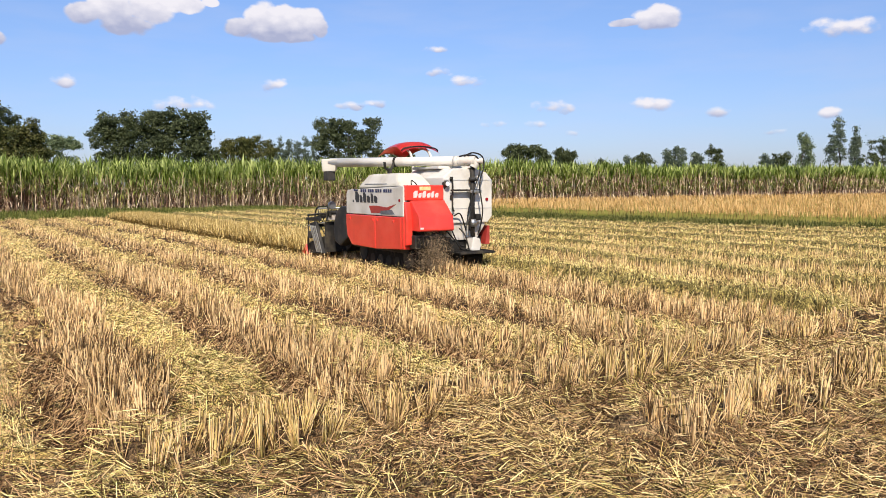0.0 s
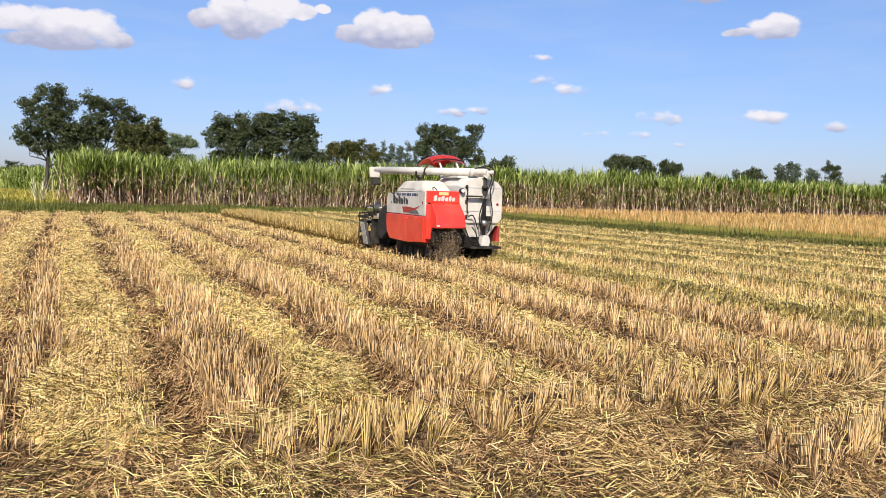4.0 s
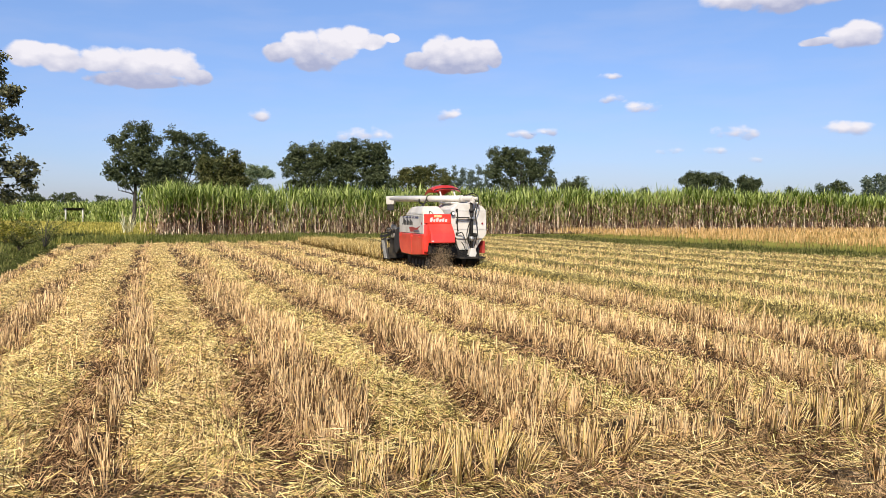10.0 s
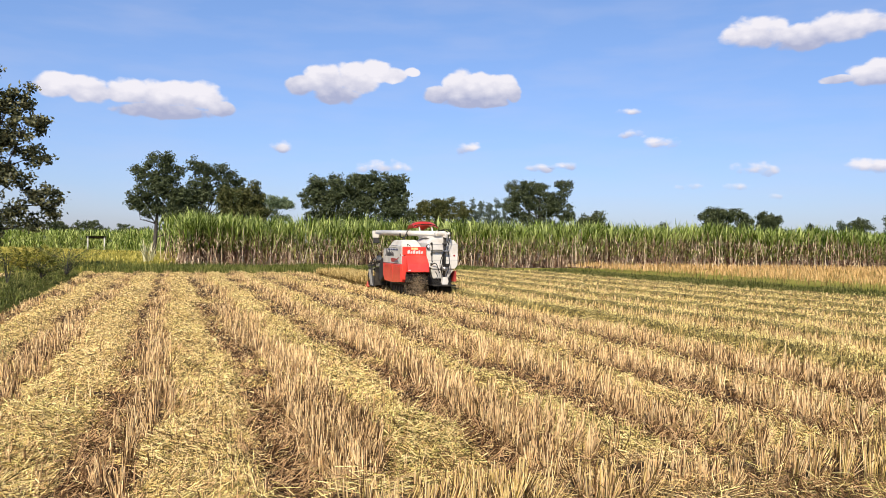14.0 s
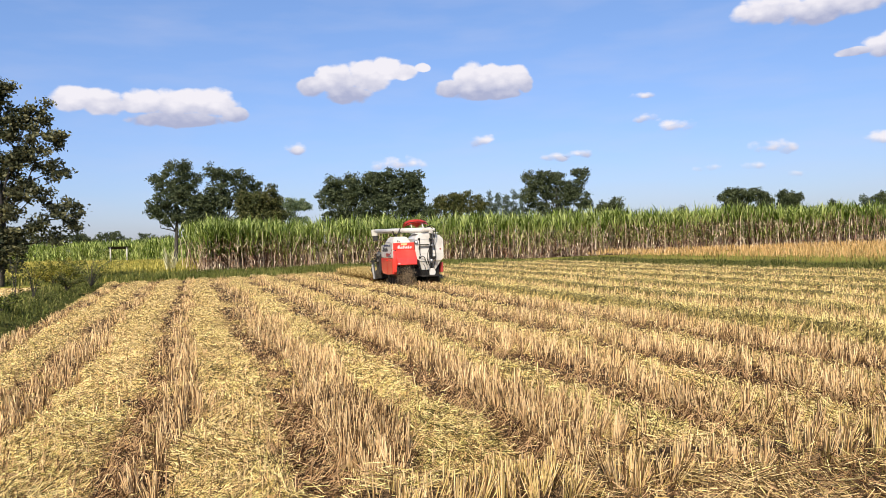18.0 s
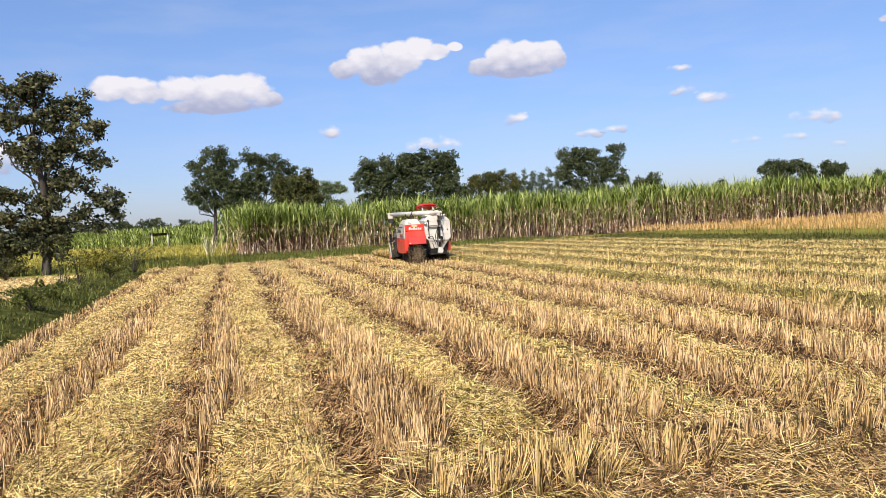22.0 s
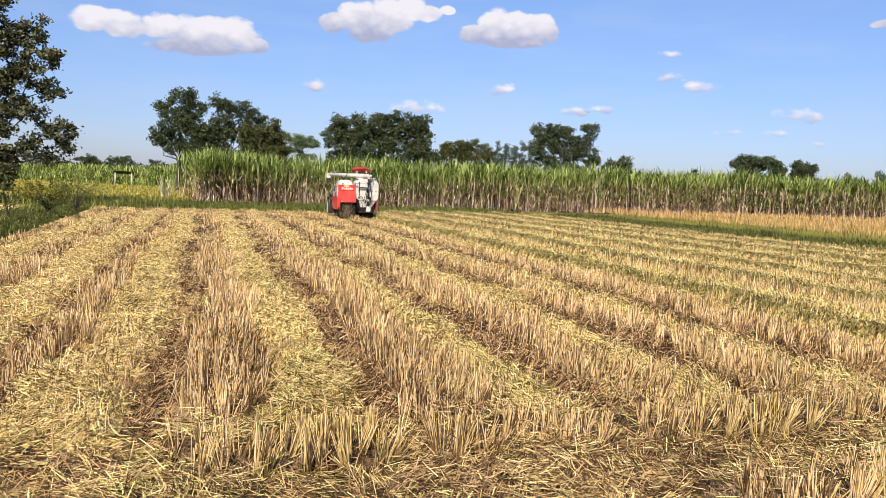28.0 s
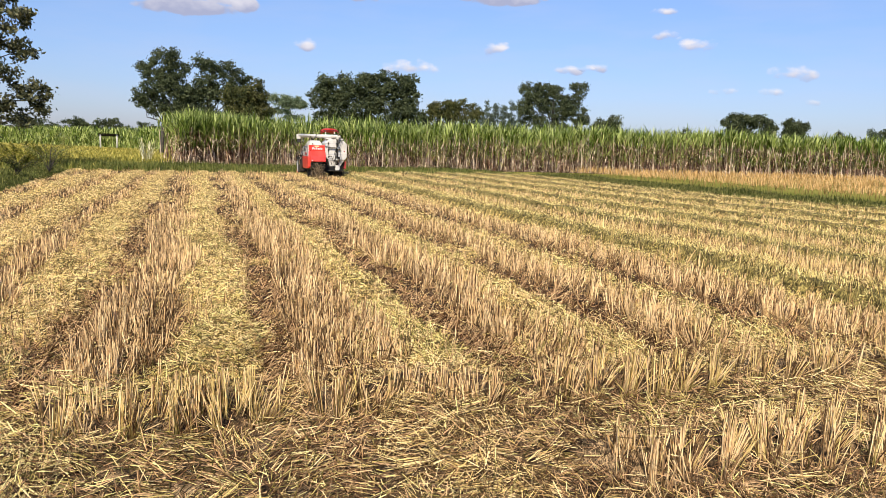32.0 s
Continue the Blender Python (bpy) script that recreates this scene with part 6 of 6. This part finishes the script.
        ahead("frame_rail", rod((x0, 4.68, 0.84), (x0, 3.60, 0.96), 0.018, 8), M["steel"], h)
    # chain case down the left end, with bright strips
    ahead("chain_case", prism([(4.40, 0.92), (3.98, 0.98), (3.50, 0.18), (3.98, 0.14)], -1.30, -1.23, "x", 0.015), G, h, "black slanted chain case")
    for i in range(4):
        y = 4.33 - i * 0.105
        ahead("case_strip", prism([(y, 0.86), (y - 0.028, 0.865), (y - 0.45, 0.20), (y - 0.422, 0.195)], -1.325, -1.30, "x"), M["steel"], h)
    ahead("knife_drive", rod((-1.33, 4.35, 0.62), (-1.22, 4.35, 0.62), 0.10, 16), G, h)
    ahead("drive_arm", prism([(4.62, 0.98), (4.66, 1.06), (3.70, 1.10), (3.68, 1.00)], -1.30, -1.25, "x", 0.012), M["grey_plastic"], h)
    ahead("tool_box", box(-1.16, -0.80, 3.46, 3.62, 1.02, 1.18, 0.02), M["wood"], h, "dusty tan box on the header frame")
    ahead("reel_arm", prism([(3.4, 1.12), (4.5, 0.98), (4.5, 1.06), (3.4, 1.24)], -1.16, -1.10, "x", 0.01), K, h)
    ahead("reel_arm", prism([(3.4, 1.12), (4.5, 0.98), (4.5, 1.06), (3.4, 1.24)], 1.00, 1.06, "x", 0.01), K, h)
    ahead("cross_beam", rod((-1.18, 3.46, 1.22), (1.06, 3.46, 1.22), 0.05, 10), K, h)
    ahead("mirror", rod((-1.06, 3.50, 1.40), (-1.06, 3.42, 1.40), 0.10, 18), M["steel"], h, "round silver mirror on the header")
    ahead("mirror_stalk", rod((-1.06, 3.47, 1.22), (-1.06, 3.47, 1.34), 0.014, 8), K, h)
    ahead("hand_rail", hose([(-1.20, 3.5, 1.0), (-1.20, 3.4, 1.35), (-1.20, 4.1, 1.32), (-1.20, 4.3, 1.0)], 0.018), K, h)
    reel = part("reel", rod((-1.08, 0, 0), (0.98, 0, 0), 0.045, 10), K, h, "turning reel of the header")
    reel.location = (0, 4.75, 0.86)
    for i in range(5):
        a = 2 * math.pi * i / 5
        cy, cz = 0.46 * math.cos(a), 0.46 * math.sin(a)
        part("reel_bar", rod((-1.06, cy, cz), (0.96, cy, cz), 0.02, 8), M["steel"], reel)
        for x in (-1.04, -0.15, 0.94):
            part("reel_spoke", rod((x, 0, 0), (x, cy, cz), 0.014, 6), K, reel)
        for k in range(12):
            x = -0.98 + k * 0.17
            part("tine", rod((x, cy, cz), (x, cy + 0.02, cz - 0.16), 0.006, 4), M["steel"], reel)
    # the upper body sits this much higher on its tracks
    for ob in h.children:
        if ob.name.split(".")[0] in ("side_panel", "body_door", "latch", "rear_corner", "rear_corner_upper", "rear_panel", "straw_hood", "hood_side", "hood_catch", "cowl", "cowl_lettering", "rope_hook", "grain_tank", "hopper"):
            ob.location.z = 0.075
    # straw thrown out under the hood, turning as it falls
    sprays = []
    for k in range(3):
        n = 2300
        r0 = np.random.default_rng(90 + k)
        ang, rad = r0.uniform(0, 2 * math.pi, n), (0.46, 0.42, 0.38)[k] * r0.uniform(0.12, 1, n) ** 0.6
        c = np.stack([r0.normal(-0.60, 0.17, n).clip(-1.0, -0.2), rad * np.cos(ang), rad * np.sin(ang)], 1)
        d = r0.normal(size=(n, 3))
        d /= np.linalg.norm(d, axis=1, keepdims=True)
        ln = r0.uniform(0.003, 0.045, n)[:, None]
        v, q = stalks(c - d * ln, c + d * ln, 0.0026, 2)
        me = mesh_from("straw_spray", v, q, None, [M["chaff"]])
        ob = new("straw_spray", me)
        ob.parent = h
        ob.location = (0, (-0.18, -0.26, -0.12)[k], (0.56, 0.36, 0.46)[k])
        tagged(ob, "chopped brown straw and dust thrown from the hood")
        sprays.append(ob)
    return h, reel, sprays




# ---- standing rice that the harvester still has to cut ----
def rice_section(l0, l1, s0, s1, seed):
    r = np.random.default_rng(seed)
    n = 1400
    s, l = r.uniform(s0, s1, n), r.uniform(l0, l1, n)
    x, y = world_of(s, l)
    ox, oy = world_of((s0 + s1) / 2, (l0 + l1) / 2)
    low = r.uniform(size=n) < 0.5
    full = 0.60 * r.uniform(0.82, 1.12, n)
    me = tuft_mesh("standing_rice", x - ox, y - oy, full * np.where(low, 0.78, 0.62), np.full(n, 0.012), [M["rice_strip"], M["rice_low"]], low.astype(int), z=np.where(low, 0.0, 0.30 * full), lean=0.34, bow=1.5, segments=3)
    ob = tagged(new("standing_rice", me), "uncut golden rice standing before the harvester", "rice", group="uncut rice")
    ob.location = (ox, oy, 0)
    return ob


# metres across and along the rows at each second
TRACK = [(0, 9.4, 14.09), (3, 9.47, 17.34), (6, 9.51, 20.49), (9, 9.51, 23.49), (12, 9.39, 26.5), (14.5, 9.27, 29.0), (18, 9.21, 32.51), (21, 9.06, 35.51), (24, 9.11, 38.46), (27, 9.25, 41.51), (30, 9.26, 44.16), (32, 9.33, 45.86)]


combine, reel, sprays = harvester()
SECTIONS = [(l, rice_section(l, l + 1.0, 8.25, 10.3, 500 + i)) for i, l in enumerate(np.arange(19.4, 46.5, 1.0))]


def motions():
    rows = []
    for t, s, l in TRACK:
        x, y = world_of(s, l)
        rows.append((t, pose(x, y, 0, 0, 0, math.degrees(ROW) - 1.6 + 0.8 * math.sin(t) - 3.0 * min(max((t - 15) / 6, 0), 1) * min(max((32 - t) / 4, 0), 1))))
    walk(combine, rows)
    # the reel turns forward at about half a turn a second
    walk(reel, [(k * 0.4, pose(0, 4.75, 0.86, -72.0 * k, 0, 0)) for k in range(81)])
    for ob, step, turn in zip(sprays, (0.2, 0.2, 0.25), (55, 70, 60)):
        p = tuple(ob.location)
        walk(ob, [(k * step, pose(*p, turn * k, 0, 0)) for k in range(int(32 / step) + 1)])
    # each stretch of rice is cut and drawn in as the header comes to it
    for l, ob in SECTIONS:
        x, y, z = ob.location
        meets = (l + 0.5) - 4.85 - 14.5
        fx, fy = ALONG[0] * 0.25, ALONG[1] * 0.25
        up, down = pose(x, y, 0), pose(x - fx, y - fy, -0.95)
        if meets <= 0.1:
            walk(ob, [(0, pose(x, y, -0.95)), (32, pose(x, y, -0.95))])
            continue
        rows = [(0, up), (meets, up), (meets + 0.7, down), (32, down)]
        walk(ob, [r for r in rows if r[0] <= 32])


motions()
